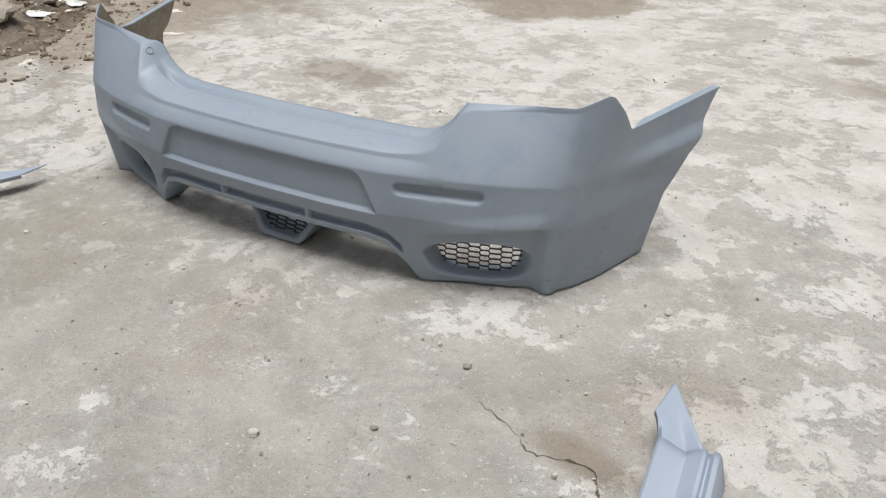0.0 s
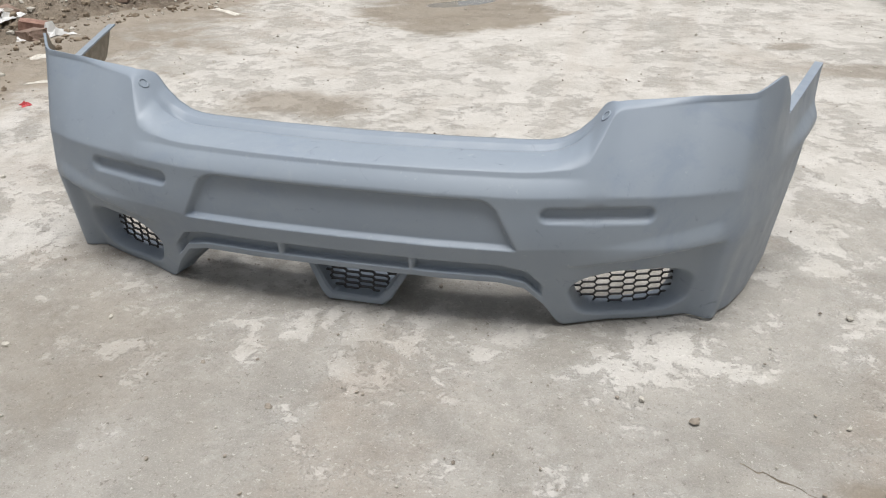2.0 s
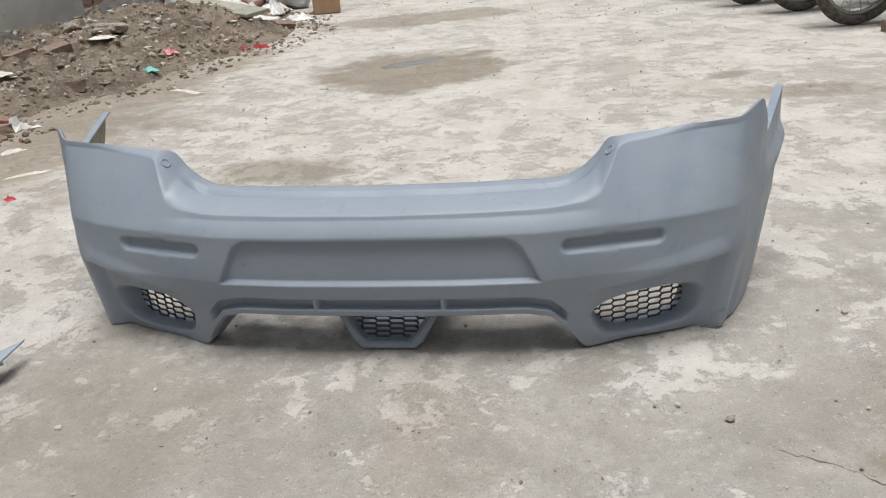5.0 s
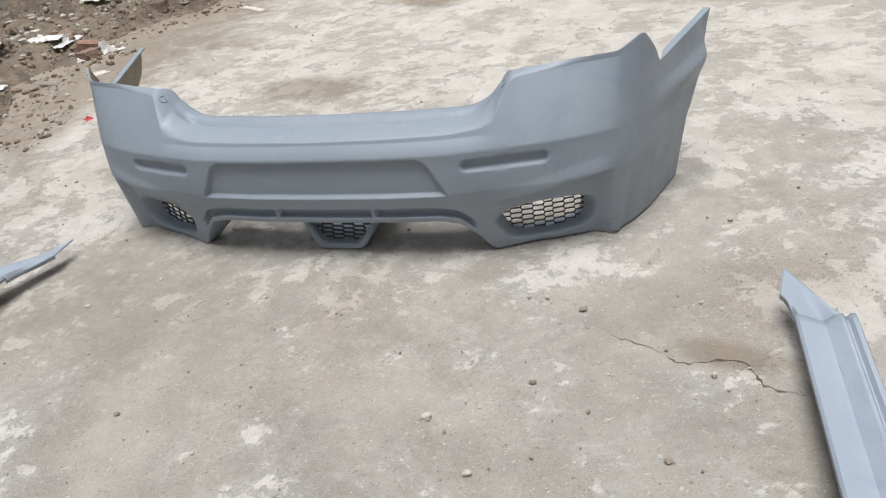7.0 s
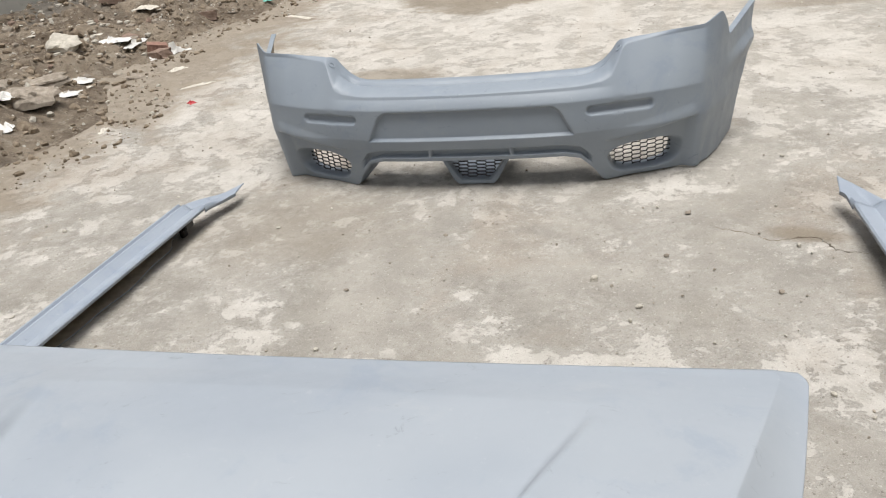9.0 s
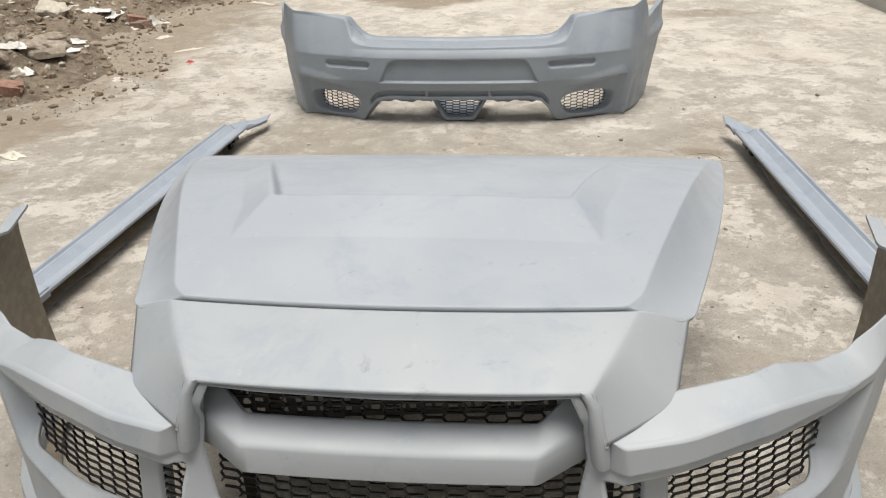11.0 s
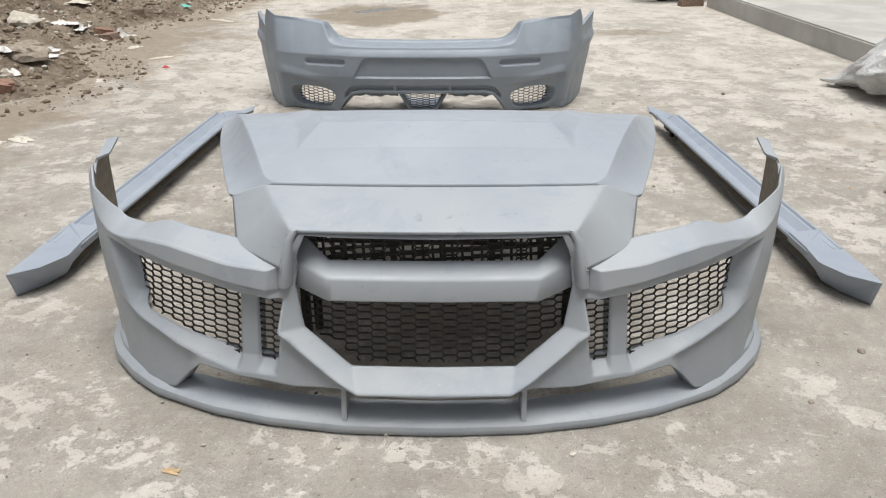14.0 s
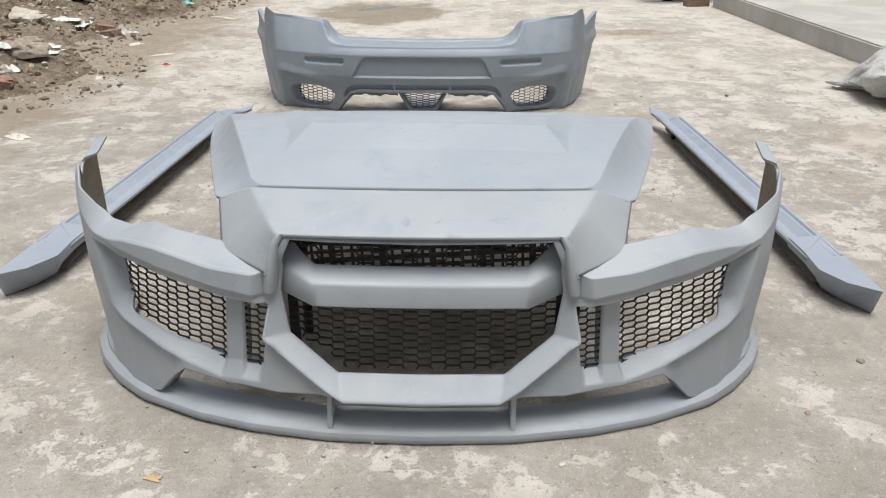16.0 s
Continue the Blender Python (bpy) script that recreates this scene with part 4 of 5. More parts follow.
def unseen_wall(name, label, sx, sy, sz, x, y, rz=0.0):
    ob = part(name, box_bm(sx, sy, sz, (0, 0, sz / 2 - 0.05), 0.02), RENDER)
    ob.matrix_basis = pose(x, y, 0, 0, 0, rz)
    return tagged(ob, label, "wall", kind="structure")


# added walls out of view: they block low sky and darken upright faces
unseen_wall("unseen_wall_east", "unseen grey cement rendered wall added behind the platform to block low sky", 0.3, 22.0, 5.5, 6.8, -1.0)
unseen_wall("unseen_wall_south", "unseen grey cement rendered wall added across the lane's near end to block low sky", 16.0, 0.3, 3.6, 1.5, -10.5)


# ---- dirt mound ----
def mound_height(x, y):
    """Heap of dirt along the foot of the wall."""
    edge = np.interp(y, [-2.3, -0.6, 0.4, 1.5, 2.4, 3.2, 4.5, 5.6, 7.5, 9], [-5.7, -2.78, -2.38, -2.42, -2.5, -2.15, -1.95, -1.95, -2.4, -3])
    d = edge - x + 0.16 * noise.noise(Vector((x * 1.7, y * 1.7, 1))) + 0.10 * noise.noise(Vector((x * 5.5, y * 5.5, 3)))
    h = 0.16 * step(d, 0.0, 1.6) + 0.04 * step(d, -0.1, 0.5)
    h += 0.10 * math.exp(-((x + 2.85) / 0.5) ** 2 - ((y - 0.7) / 0.6) ** 2)
    h += 0.16 * math.exp(-((x + 2.75) / 0.6) ** 2 - ((y - 4.9) / 0.6) ** 2)
    h -= 0.04 * math.exp(-((x + 3.4) / 0.8) ** 2 - ((y - 2.6) / 0.8) ** 2)
    h *= 1 - 0.8 * step(y, 5.3, 6.3)
    k = min(1.0, max(0.0, d / 0.35))
    h += k * (0.050 * fbm(x, y, 3.1, 5.0) + 0.045 * fbm(x, y, 8.0, 2.0) + 0.018 * fbm(x, y, 24.0, 7.0))
    return h - 0.03 * (1 - k)


def mound():
    xs, ys = np.arange(-5.3, -1.7, 0.028), np.arange(-2.2, 8.6, 0.028)
    verts = [(x, y, mound_height(x, y)) for x in xs for y in ys]
    n = len(ys)
    faces = [(i * n + j, (i + 1) * n + j, (i + 1) * n + j + 1, i * n + j + 1) for i in range(len(xs) - 1) for j in range(n - 1)]
    faces = [f for f in faces if max(verts[k][2] for k in f) > -0.022]
    ob = link_mesh("dirt_mound", verts, faces, DIRT)
    tagged(ob, "brown dirt and rubble heap beside the lane", "dirt heap", kind="stuff")


mound()


def top_at(x, y):
    if x < -1.8:
        return max(-0.012, mound_height(x, y))
    if x > 3.1 and -3.4 < y < 3.6:
        return 0.140
    return -0.012


def scatter(name, label, count, area, size, mat, seed, sub=1, keep=None, flat=(0.5, 0.9)):
    """Many loose bits in one mesh."""
    rnd = random.Random(seed)
    verts, faces = [], []
    base = []
    for k in range(6):
        bm = lump(1, 1, 1, seed * 31 + k, 0.4, sub)
        base.append(([v.co.copy() for v in bm.verts], [[v.index for v in f.verts] for f in bm.faces]))
        bm.free()
    for _ in range(count):
        x, y = rnd.uniform(area[0], area[1]), rnd.uniform(area[2], area[3])
        if keep and not keep(x, y):
            continue
        r = size[0] * (size[1] / size[0]) ** (rnd.random() ** 2.2)
        vs, fs = base[rnd.randrange(6)]
        m_ = Matrix.Translation((x, y, top_at(x, y) - 0.25 * r)) @ Matrix.Rotation(rnd.uniform(0, 6.3), 4, "Z") @ Matrix.Diagonal((r, r * rnd.uniform(0.5, 1.0), r * rnd.uniform(*flat), 1))
        n = len(verts)
        verts += [m_ @ v for v in vs]
        faces += [[n + i for i in f] for f in fs]
    ob = link_mesh(name, verts, faces, mat, None, "", False)
    tagged(ob, label, "rubble", kind="stuff")
    return ob


on_mound = lambda x, y: mound_height(x, y) > 0.01
scatter("mound_stones", "brown stones and clods over the dirt heap", 8000, (-5.0, -1.9, -1.5, 7.5), (0.005, 0.040), CLOD, 11, 1, on_mound)
scatter("mound_gravel", "grey broken stones over the dirt heap", 2200, (-5.0, -1.9, -1.5, 7.5), (0.007, 0.045), STONE, 18, 1, on_mound, (0.3, 0.7))
apron = lambda x, y: -0.02 < mound_height(x - 0.30, y) < 0.11
scatter("apron_clods", "small clods strewn along the foot of the dirt heap", 5200, (-3.0, -1.3, -1.5, 6.5), (0.004, 0.026), CLOD, 21, 1, apron)
scatter("apron_chips", "pale chips strewn along the foot of the dirt heap", 1200, (-3.0, -1.3, -1.5, 6.5), (0.004, 0.018), PALE_STONE, 22, 1, apron)
scatter("mound_chips", "pale broken cement chips over the dirt heap", 3600, (-5.0, -1.9, -1.5, 7.5), (0.004, 0.032), PALE_STONE, 12, 1, on_mound)
scatter("mound_brick_bits", "red brick fragments over the dirt heap", 160, (-5.0, -1.9, -1.5, 7.5), (0.012, 0.05), BRICK_DULL, 13, 1, on_mound)
scatter("mound_litter", "white and pale litter flakes trodden into the dirt heap", 420, (-4.6, -1.9, -0.5, 7.2), (0.010, 0.045), PAPER, 19, 1, on_mound, (0.08, 0.25))
clear = lambda x, y: mound_height(x, y) < 0.005 and not (x > 2.5 and y < 3.8)
scatter("lane_grit", "small grey grit scattered on the lane", 2400, (-2.6, 3.0, -3.6, 6.5), (0.0018, 0.0055), STONE, 14, 1, clear)
scatter("lane_pale_grit", "small pale chips scattered on the lane", 1100, (-2.6, 3.0, -3.6, 6.5), (0.0025, 0.010), PALE_STONE, 15, 1, clear)
scatter("far_gravel", "gravel and chips beside the parked motorcycles", 420, (-1.8, 3.2, 5.0, 9.0), (0.004, 0.012), STONE, 16, 1, clear)
scatter("far_white_bits", "white litter specks on the far lane", 220, (-2.6, 2.2, 5.2, 9.0), (0.006, 0.028), PAPER, 17, 1, None, (0.1, 0.3))


def loose(name, label, category, bm, mat, x, y, rz=0.0, group="", sink=0.0, tilt=(0, 0)):
    ob = part(name, bm, mat, None, "", False)
    ob.matrix_basis = pose(x, y, top_at(x, y) - sink, tilt[0], tilt[1], rz)
    return tagged(ob, label, category, group)


def film_bm(w, d, hgt, seed, n=14):
    """A crumpled sheet lying in folds."""
    rnd = random.Random(seed)
    o = rnd.uniform(-40, 40)
    bm = bmesh.new()
    bmesh.ops.create_grid(bm, x_segments=n, y_segments=n, size=0.5)
    for v in bm.verts:
        p = v.co.copy()
        k = 1 + 0.5 * noise.noise(Vector((p.x * 3 + o, p.y * 3, 4)))
        e = max(0.0, 1 - (2 * p.length) ** 3)
        z = 0.55 * hgt * (0.15 + abs(noise.noise(Vector((p.x * 4 + o, p.y * 4, 0)))) * 1.8 + 0.5 * abs(noise.noise(Vector((p.x * 9 + o, p.y * 9, 7))))) * (0.25 + e)
        v.co = Vector((p.x * w * k, p.y * d * k, z))
    lo = min(v.co.z for v in bm.verts)
    for v in bm.verts:
        v.co.z -= lo
    bmesh.ops.solidify(bm, geom=bm.faces[:], thickness=0.0015)
    return bm


# pebbles that stand out on the lane
for x, y, r, mt in ((0.718, -0.262, 0.014, STONE), (0.446, -0.664, 0.018, PALE_STONE), (0.645, -0.532, 0.012, STONE), (0.57, -0.80, 0.013, PALE_STONE),
                    (-0.27, -0.736, 0.011, STONE), (-0.04, -0.40, 0.011, STONE), (0.93, -0.72, 0.012, STONE), (1.25, -2.39, 0.018, STONE), (1.02, -2.62, 0.013, STONE),
                    (-1.05, -2.55, 0.012, STONE), (1.73, 0.38, 0.02, STONE), (1.9, -1.2, 0.018, STONE)):
    loose("pebble", "small grey stone lying on the cement", "stone", lump(r * 0.7, r * 0.55, r * 0.45, int(1000 * (x + 7) + 100 * y), 0.3, 2), mt, x, y, 40 * x, "pebbles on the lane", 0.003)


def crack():
    """A jagged crack in the cement with crumbled edges."""
    line = [(0.79, -0.35), (0.821, -0.364), (0.877, -0.387), (0.937, -0.436), (1.005, -0.42), (1.071, -0.42), (1.102, -0.491), (1.146, -0.509), (1.19, -0.514)]
    pts = []
    for (x0, y0), (x1, y1) in zip(line, line[1:]):
        for k in range(6):
            q = k / 6
            x, y = x0 + (x1 - x0) * q, y0 + (y1 - y0) * q
            pts.append((x + 0.006 * noise.noise(Vector((x * 60, y * 60, 1))), y + 0.010 * noise.noise(Vector((x * 60, y * 60, 9)))))
    verts, faces = [], []
    for i, (x, y) in enumerate(pts):
        w = 0.0030 * (0.3 + abs(noise.noise(Vector((x * 35, 2, y * 35)))) * 2.4) * math.sin(math.pi * (i + 0.5) / len(pts)) ** 0.5
        z = -0.012 + 0.006 * (fbm(x, y, 0.9, 3.0) - 0.3) + 0.0012
        verts += [(x - 0.2 * w, y - w, z), (x, y, z + 0.0008), (x + 0.2 * w, y + w, z)]
        if i:
            b = 3 * i
            faces += [(b - 3, b, b + 1, b - 2), (b - 2, b + 1, b + 2, b - 1)]
    ob = link_mesh("ground_crack", verts, faces, DIRT)
    tagged(ob, "narrow jagged crack in the damp cement", "crack", kind="structure")


crack()


def brick_bm(l=0.22, w=0.105, h=0.07, seed=1, broken=0.0):
    bm = box_bm(l, w, h, (0, 0, h / 2))
    bmesh.ops.subdivide_edges(bm, edges=bm.edges[:], cuts=3, use_grid_fill=True)
    o = Vector((seed * 1.7, seed * 0.3, 2))
    for v in bm.verts:
        v.co += Vector((noise.noise(v.co * 25 + o), noise.noise(v.co * 25 - o), 0.6 * noise.noise(v.co * 25 + o * 2))) * 0.006
        if broken and v.co.x > l * (0.5 - broken):
            v.co.x -= (v.co.x - l * (0.5 - broken)) * (0.75 + 0.25 * noise.noise(v.co * 30 + o))
    return bm


brick_spots = ((-2.57, 2.24, 30, BRICK, 0.55), (-2.45, 2.07, -20, BRICK_DULL, 0.6), (-3.25, 3.49, 70, BRICK_DULL, 0.3), (-2.42, 0.37, 15, BRICK, 0.65), (-2.62, 3.0, 20, BRICK_DULL, 0.2), (-3.1, 3.7, 60, BRICK_DULL, 0.3),
               (-3.5, 3.2, 15, BRICK_DULL, 0.2), (-2.9, 2.4, -35, BRICK_DULL, 0.3), (-3.7, 5.4, 0, BRICK_DULL, 0.2), (-2.0, 5.35, 40, BRICK_DULL, 0.35))
for i, (x, y, rz, mt, br) in enumerate(brick_spots):
    loose("brick", "broken red brick lying in the rubble", "brick", brick_bm(seed=i + 1, broken=br), mt, x, y, rz, "loose bricks", 0.022, (14 * math.sin(i * 3), 12 * math.cos(i * 2)))

# chunks of old cement in the heap
for i, (x, y, sx, sy, sz) in enumerate(((-2.62, 0.93, 0.16, 0.09, 0.055), (-2.78, 1.32, 0.13, 0.07, 0.04), (-2.95, 0.72, 0.15, 0.13, 0.12), (-3.05, 1.9, 0.14, 0.10, 0.06), (-2.70, 0.58, 0.10, 0.09, 0.08),
                                        (-2.85, 1.05, 0.07, 0.05, 0.04), (-3.3, 1.0, 0.12, 0.12, 0.09), (-3.0, 4.2, 0.16, 0.07, 0.05), (-2.42, 1.62, 0.045, 0.035, 0.022), (-3.4, 4.4, 0.10, 0.08, 0.05))):
    loose("cement_chunk", "broken chunk of old cement in the dirt heap", "rubble", lump(sx, sy, sz, 300 + i, 0.4, 3), PALE_STONE if i == 3 else STONE, x, y, 50 * i, "cement chunks", 0.02)

# litter
litter = (("plastic_scrap", "white crumpled plastic scrap on the dirt heap", WHITE_PLASTIC, ((-2.55, 0.62, 0.16, 0.12, 0.05), (-2.72, 0.86, 0.26, 0.10, 0.04), (-2.60, 1.18, 0.20, 0.08, 0.03), (-2.46, 2.17, 0.15, 0.11, 0.08), (-2.78, 2.26, 0.2, 0.08, 0.05), (-2.55, 2.08, 0.12, 0.07, 0.03), (-2.75, 1.55, 0.18, 0.09, 0.03), (-2.9, 2.2, 0.22, 0.12, 0.04))),
          ("paper_scrap", "pale paper scrap lying on the ground", PAPER, ((-1.95, -0.50, 0.12, 0.06, 0.02), (-2.05, -0.55, 0.10, 0.05, 0.02), (-1.88, 1.40, 0.18, 0.03, 0.01), (-2.2, 1.75, 0.10, 0.06, 0.02), (-2.05, 0.72, 0.09, 0.03, 0.01), (-1.85, 2.95, 0.26, 0.05, 0.012), (-3.1, 3.0, 0.2, 0.1, 0.03), (-2.95, 4.0, 0.2, 0.12, 0.03))),
          ("red_scrap", "small red litter scrap on the lane", RED_LITTER, ((-1.75, 1.09, 0.05, 0.035, 0.02), (-1.90, 4.41, 0.13, 0.06, 0.05), (-2.02, 4.36, 0.07, 0.05, 0.04))),
          ("teal_scrap", "teal plastic packet on the dirt heap", TEAL_LITTER, ((-2.33, 3.45, 0.15, 0.09, 0.03),)),
          ("pink_scrap", "pink plastic scrap on the dirt heap", PINK_LITTER, ((-2.42, 3.95, 0.16, 0.09, 0.06),)),
          ("wood_chip", "fresh splinter of wood on the cement", WOOD_CHIP, ((-0.47, -2.875, 0.036, 0.016, 0.005), (1.78, -1.15, 0.03, 0.008, 0.003))),
          ("white_stick", "short white stick lying on the lane", WHITE_PLASTIC, ((1.78, 0.55, 0.06, 0.010, 0.004),)))
for name, label, mt, spots in litter:
    for i, (x, y, w, d, hh) in enumerate(spots):
        loose(name, label, "litter", film_bm(w, d, hh, int(abs(x * 131 + y * 17) * 10) + i, 8), mt, x, y, 37 * i + 20 * x, name.replace("_", " ") + "s", 0.0)

# board, sacks and carton by the heap
ob = loose("board", "weathered greenish board lying across the heap", "board", box_bm(1.05, 0.26, 0.025, (0, 0, 0.0125), 0.004), WOOD, -2.58, 5.32, -30, "", -0.03, (4, 5))
for i, (x, y, sx, sy, sz, mt, col) in enumerate(((-2.88, 6.75, 0.26, 0.22, 0.26, PINK_BAG, "pink"), (-3.15, 6.85, 0.26, 0.2, 0.24, BLACK_BAG, "black"), (-3.42, 6.6, 0.2, 0.2, 0.18, GREY_BAG, "grey"),
                                                 (-2.52, 6.85, 0.24, 0.2, 0.2, GREY_BAG, "grey"), (-3.0, 6.3, 0.26, 0.2, 0.12, WHITE_PLASTIC, "white"), (-3.55, 6.9, 0.22, 0.2, 0.28, BLACK_BAG, "black"))):
    bm = lump(sx, sy, sz, 500 + i, 0.35, 4)
    for v in bm.verts:
        v.co += v.co.normalized() * 0.02 * noise.noise(v.co * 14)
    loose("rubbish_sack", f"bulging {col} plastic rubbish sack", "sack", bm, mt, x, y, 60 * i, "rubbish sacks", 0.02)
for i, (x, y, w, d, hh) in enumerate(((-3.05, 6.0, 0.45, 0.35, 0.14), (-3.30, 6.42, 0.5, 0.4, 0.22), (-2.80, 6.38, 0.36, 0.3, 0.16), (-2.48, 6.42, 0.3, 0.25, 0.14), (-2.15, 5.55, 0.26, 0.16, 0.04), (-2.35, 5.25, 0.2, 0.12, 0.03), (-2.35, 6.15, 0.26, 0.14, 0.12), (-2.1, 6.0, 0.34, 0.2, 0.07), (-2.65, 6.1, 0.3, 0.25, 0.1), (-2.25, 5.45, 0.3, 0.2, 0.05))):
    loose("plastic_sheet", "crumpled white plastic sheet among the rubbish", "litter", film_bm(w, d, hh, 77 + i, 12), WHITE_PLASTIC, x, y, 45 * i, "white plastic sheets")


def carton():
    t = thing("carton", "tall brown cardboard carton with dark printing", "box", (-1.90, 6.33, -0.012), 14)
    part("body", box_bm(0.26, 0.22, 0.9, (0, 0, 0.45), 0.01), CARTON, t)
    part("printed_bar", box_bm(0.05, 0.004, 0.12, (0.09, -0.112, 0.33)), CARTON_PRINT, t)


carton()


# cement heap and stacked bricks
def ash_heap(cx, cy, wx, wy, high):
    verts, faces = [], []
    n = 40
    for i in range(n + 1):
        for j in range(n + 1):
            x, y = (i / n - 0.5) * 1.7, (j / n - 0.5) * 1.3
            r = math.hypot(x / 0.85, y / 0.65)
            verts.append((x * wx + cx, y * wy + cy, max(0, mound_height(x * wx + cx, y * wy + cy)) - 0.05 + high * max(0, 1 - r) ** 0.9 + 0.04 * fbm(x, y, 6, 9)))
    for i in range(n):
        for j in range(n):
            a = i * (n + 1) + j
            faces.append((a, a + n + 1, a + n + 2, a + 1))
    ob = link_mesh("cement_heap", verts, faces, ASH)
    tagged(ob, "dark grey heap of sand and cement", "sand heap", kind="stuff")


ash_heap(-3.42, 5.25, 0.70, 0.7, 0.19)
ash_heap(-3.80, 3.75, 0.60, 0.6, 0.15)


def brick_stack(x, y, rz, nx, ny, nz, mt, label):
    t = thing("brick_stack", label, "brick stack", (x, y, top_at(x, y) - 0.02), rz, "brick stacks")
    me = None
    rnd = random.Random(int(x * 100))
    for k in range(nz):
        for i in range(nx):
            for j in range(ny):
                if me is None:
                    ob = part("brick", brick_bm(seed=3), mt, t)
                    me = ob.data
                else:
                    ob = new("brick", me)
                    ob.parent = t
                ob.matrix_basis = pose((i - nx / 2) * 0.235 + rnd.uniform(-0.008, 0.008), (j - ny / 2) * 0.12 + rnd.uniform(-0.006, 0.006), k * 0.074, 0, 0, rnd.uniform(-3, 3))


brick_stack(-5.0, 7.6, 8, 3, 3, 6, BRICK_DULL, "stack of old brown bricks behind the heap")
brick_stack(-3.95, 7.25, -4, 3, 2, 5, BRICK_DULL, "stack of brown bricks behind the rubbish")


# far brick wall behind the heap
def far_wall():
    t = new("wall_north")
    tagged(t, "pale pink brick wall behind the rubble", "wall", kind="structure")
    mort = part("mortar", box_bm(3.6, 0.2, 2.4, (-3.9, 10.1, 1.2)), PALE_STONE, t)
    pale = simple("limewashed_brick", (0.46, 0.33, 0.29), (0.62, 0.53, 0.48), 0.9, 12, 0, 0.4, 0.006)
    ob = part("brick", box_bm(0.225, 0.03, 0.066, (0, 0, 0), 0.004), pale, t)
    me = ob.data
    first = True
    for r in range(12):
        for c_ in range(15):
            x = -5.65 + c_ * 0.24 + (0.12 if r % 2 else 0)
            if x > -2.2:
                continue
            if not first:
                ob = new("brick", me)
                ob.parent = t
            first = False
            ob.matrix_basis = pose(x, 9.995, 0.05 + r * 0.078)


far_wall()


# ---- clear sack by the platform ----
def clear_sack():
    m = Mat("cloudy_plastic_film", 0.22)
    m.color(m.mix(m.remap(m.noise(9, 6, 0.7, 1.0), 0.4, 0.65), (0.78, 0.79, 0.78), (0.92, 0.92, 0.90)))
    m.b.inputs["Transmission Weight"].default_value = 0.25
    m.bump(m.noise(16, 7, 0.7, 1.5), 0.9, 0.03)
    bm = lump(0.29, 0.36, 0.25, 911, 0.35, 5)
    for v in bm.verts:
        p = v.co
        f = 1 - 2.2 * abs(noise.noise(p * 7.0)) + 0.6 * (1 - 2.2 * abs(noise.noise(p * 15.0 + Vector((3, 1, 7)))))
        v.co = p + p.normalized() * (0.060 * (f - 0.6))
        v.co.z = max(0.001, v.co.z)
    for v in bm.verts:
        if v.co.x < -0.16:
            k = (-0.16 - v.co.x) / 0.18
            v.co.x -= 0.07 * k
            v.co.y *= max(0.25, 1 - 0.6 * k)
            v.co.z *= max(0.2, 1 - 0.75 * k)
    ob = part("plastic_sack", bm, m.m, None, "", True)
    ob.matrix_basis = pose(2.76, 0.30, -0.012, 0, 0, -38)
    tagged(ob, "clear plastic sack bunched up beside the cement platform", "sack")


clear_sack()


# ---- motorcycles ----
def moved(bm, m_):
    bmesh.ops.transform(bm, matrix=m_, verts=bm.verts)
    return bm


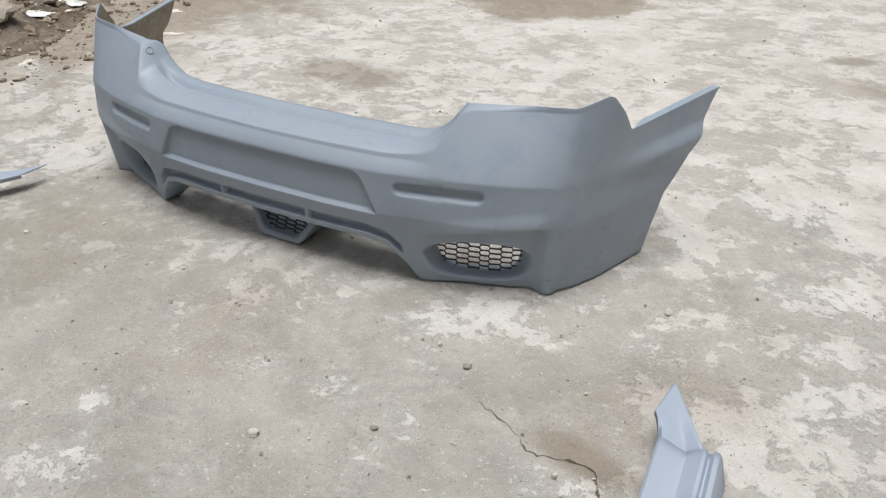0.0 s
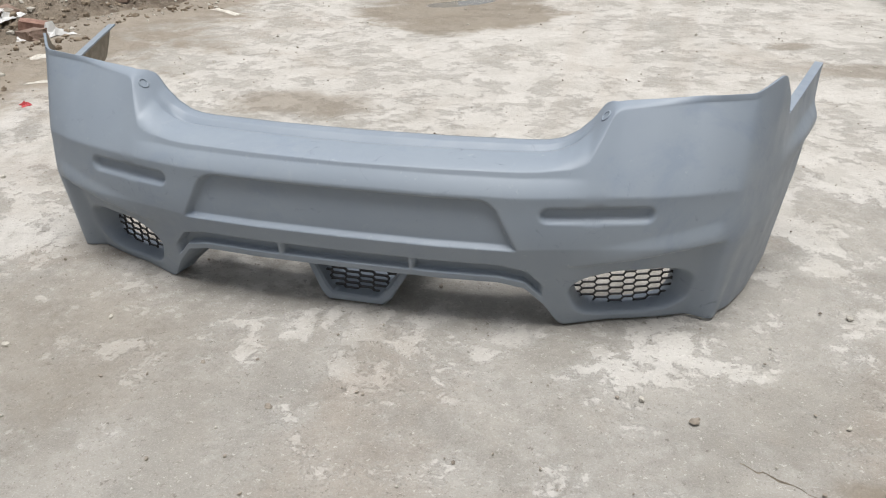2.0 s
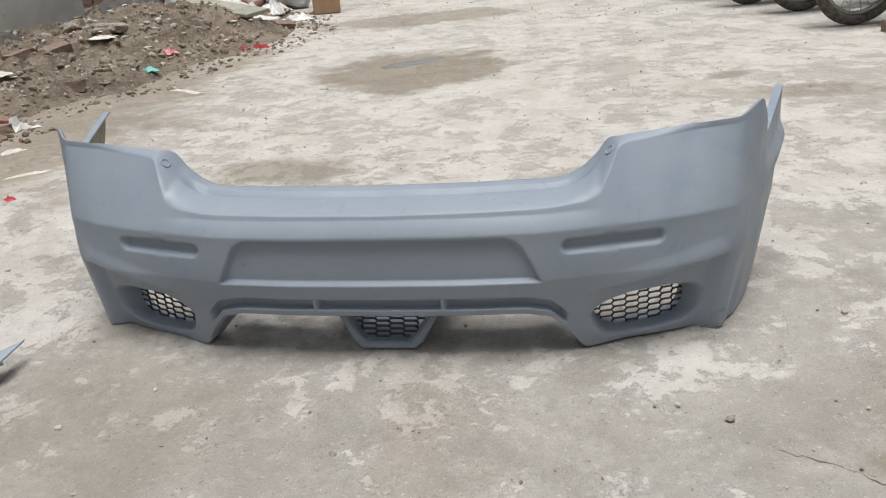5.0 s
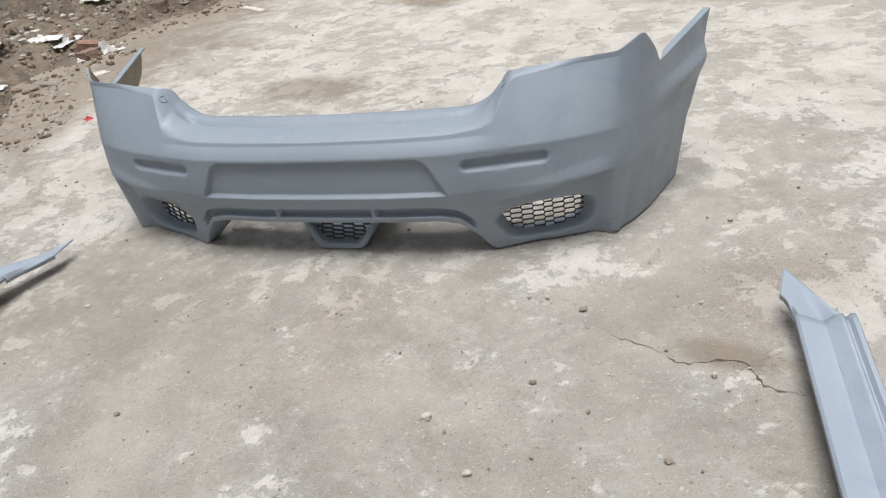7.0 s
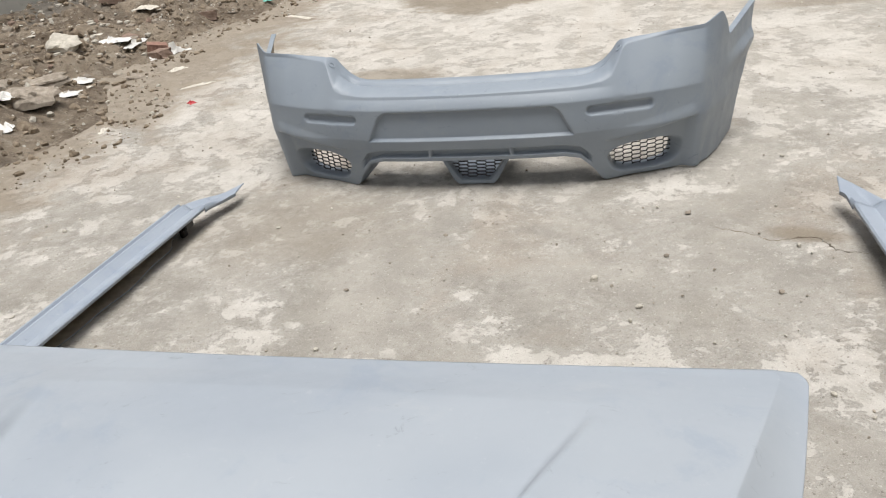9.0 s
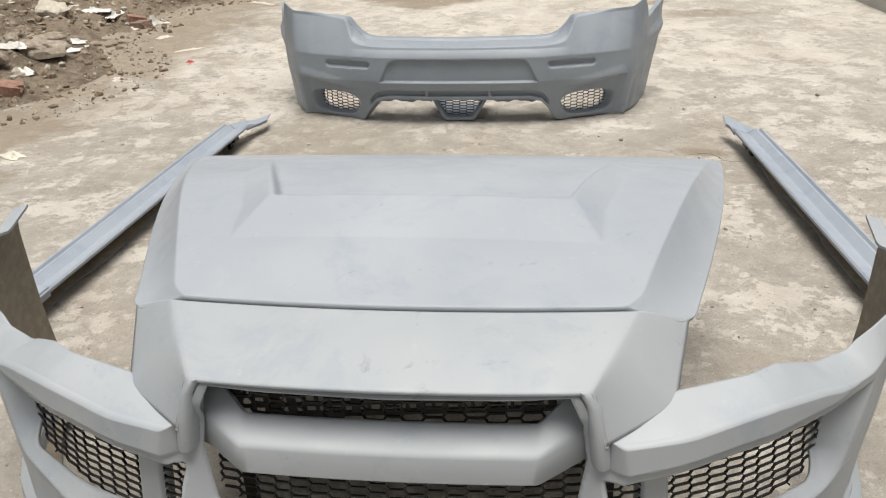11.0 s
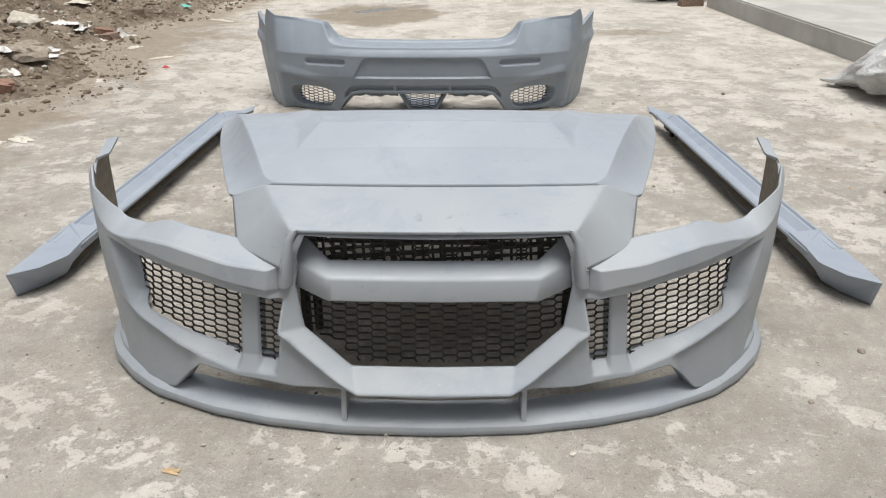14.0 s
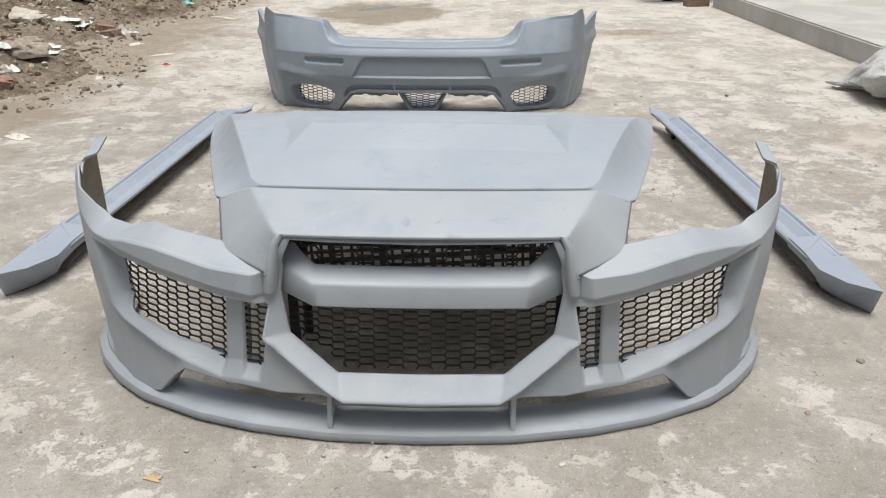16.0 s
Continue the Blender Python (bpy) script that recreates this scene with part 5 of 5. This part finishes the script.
def motorcycle(x, y, rz, label, body):
    """Length along local x; x, y is the foot of the rear wheel."""
    t = thing("motorcycle", label, "motorcycle", (x + 1.24 * math.cos(radians(rz)), y + 1.24 * math.sin(radians(rz)), -0.012), rz + 180, "parked motorcycles")
    R, tr = 0.262, 0.036
    for wx in (0.0, 1.24):
        ty = part("tyre", moved(ring_tube(R, tr), Matrix.Translation((wx, 0, R + tr))), RUBBER, t, "", True)
        part("rim", moved(ring_tube(R - 0.04, 0.014, 40, 6, 1.8), Matrix.Translation((wx, 0, R + tr))), STEEL, t, "", True)
        bm = bmesh.new()
        bmesh.ops.create_cone(bm, cap_ends=True, segments=18, radius1=0.06, radius2=0.06, depth=0.10, matrix=Matrix.Translation((wx, 0, R + tr)) @ Matrix.Rotation(radians(90), 4, "X"))
        part("hub", bm, DARK_STEEL, t, "", True)
        for i in range(18):
            a = 2 * math.pi * i / 18
            sg = 0.03 if i % 2 else -0.03
            tube("spoke", [(wx + 0.05 * math.cos(a + 0.5), sg, R + tr + 0.05 * math.sin(a + 0.5)), (wx + (R - 0.045) * math.cos(a), 0, R + tr + (R - 0.045) * math.sin(a))], 0.0025, STEEL, t, "", 5)
        # mudguard
        rings = []
        for i in range(15):
            a = radians(20 + 140 * i / 14)
            q = R + tr + 0.04
            rings.append([(wx + q * math.cos(a), w, R + tr + (q - dz) * math.sin(a)) for w, dz in ((-0.06, 0.02), (-0.05, 0), (0.05, 0), (0.06, 0.02), (0.05, 0.004), (-0.05, 0.004))])
        loft("mudguard", rings, body, t)
    for s in (-0.08, 0.08):
        tube("fork", [(0, s, R + tr), (0.10, s, 0.62), (0.22, s, 0.95)], 0.022, STEEL, t)
        tube("swingarm", [(1.24, s, R + tr), (0.75, s, 0.36)], 0.022, DARK_STEEL, t)
        tube("shock_absorber", [(1.18, s, R + tr + 0.05), (1.05, s, 0.68)], 0.026, STEEL, t)
    tube("handlebar", [(0.30, -0.36, 1.0), (0.22, -0.2, 1.02), (0.22, 0.2, 1.02), (0.30, 0.36, 1.0)], 0.014, DARK_STEEL, t)
    tube("frame_tube", [(0.22, 0, 0.9), (0.42, 0, 0.35), (0.75, 0, 0.30), (1.0, 0, 0.68), (0.22, 0, 0.85)], 0.022, DARK_STEEL, t)
    part("engine", box_bm(0.30, 0.22, 0.30, (0.60, 0, 0.40), 0.03), DARK_STEEL, t)
    tube("exhaust", [(0.45, 0.12, 0.40), (0.42, 0.14, 0.26), (0.70, 0.14, 0.22), (0.95, 0.14, 0.26), (1.45, 0.15, 0.34)], [0.018, 0.018, 0.018, 0.036, 0.036], STEEL, t)
    bm = lump(0.24, 0.12, 0.14, 5, 0.05, 3)
    part("tank", moved(bm, Matrix.Translation((0.46, 0, 0.70))), body, t, "", True)
    part("seat", box_bm(0.62, 0.24, 0.09, (1.0, 0, 0.78), 0.03), SEAT_VINYL, t)
    part("number_plate", box_bm(0.006, 0.20, 0.12, (1.60, 0, 0.60)), WHITE_PLASTIC, t)
    bm = bmesh.new()
    bmesh.ops.create_cone(bm, cap_ends=True, segments=20, radius1=0.085, radius2=0.06, depth=0.10, matrix=Matrix.Translation((0.10, 0, 0.88)) @ Matrix.Rotation(radians(-90), 4, "Y"))
    part("headlight", bm, STEEL, t, "", True)
    tube("kick_stand", [(0.70, -0.10, 0.30), (0.72, -0.22, 0.02)], 0.012, DARK_STEEL, t)
    return t


motorcycle(2.27, 4.09, 12, "dusty green motorcycle parked beside the platform", GREEN_PAINT)
motorcycle(2.12, 4.80, 18, "dusty motorcycle with blue mudguards parked on the lane", BLUE_PAINT)
motorcycle(1.86, 5.30, 20, "black motorcycle parked in a row on the lane", SEAT_VINYL)
motorcycle(1.72, 5.80, 22, "black motorcycle at the row's far end", SEAT_VINYL)
loose("brick", "dull red brick beside the platform's end", "brick", brick_bm(seed=8), BRICK_DULL, 2.46, 3.78, 10, "loose bricks")
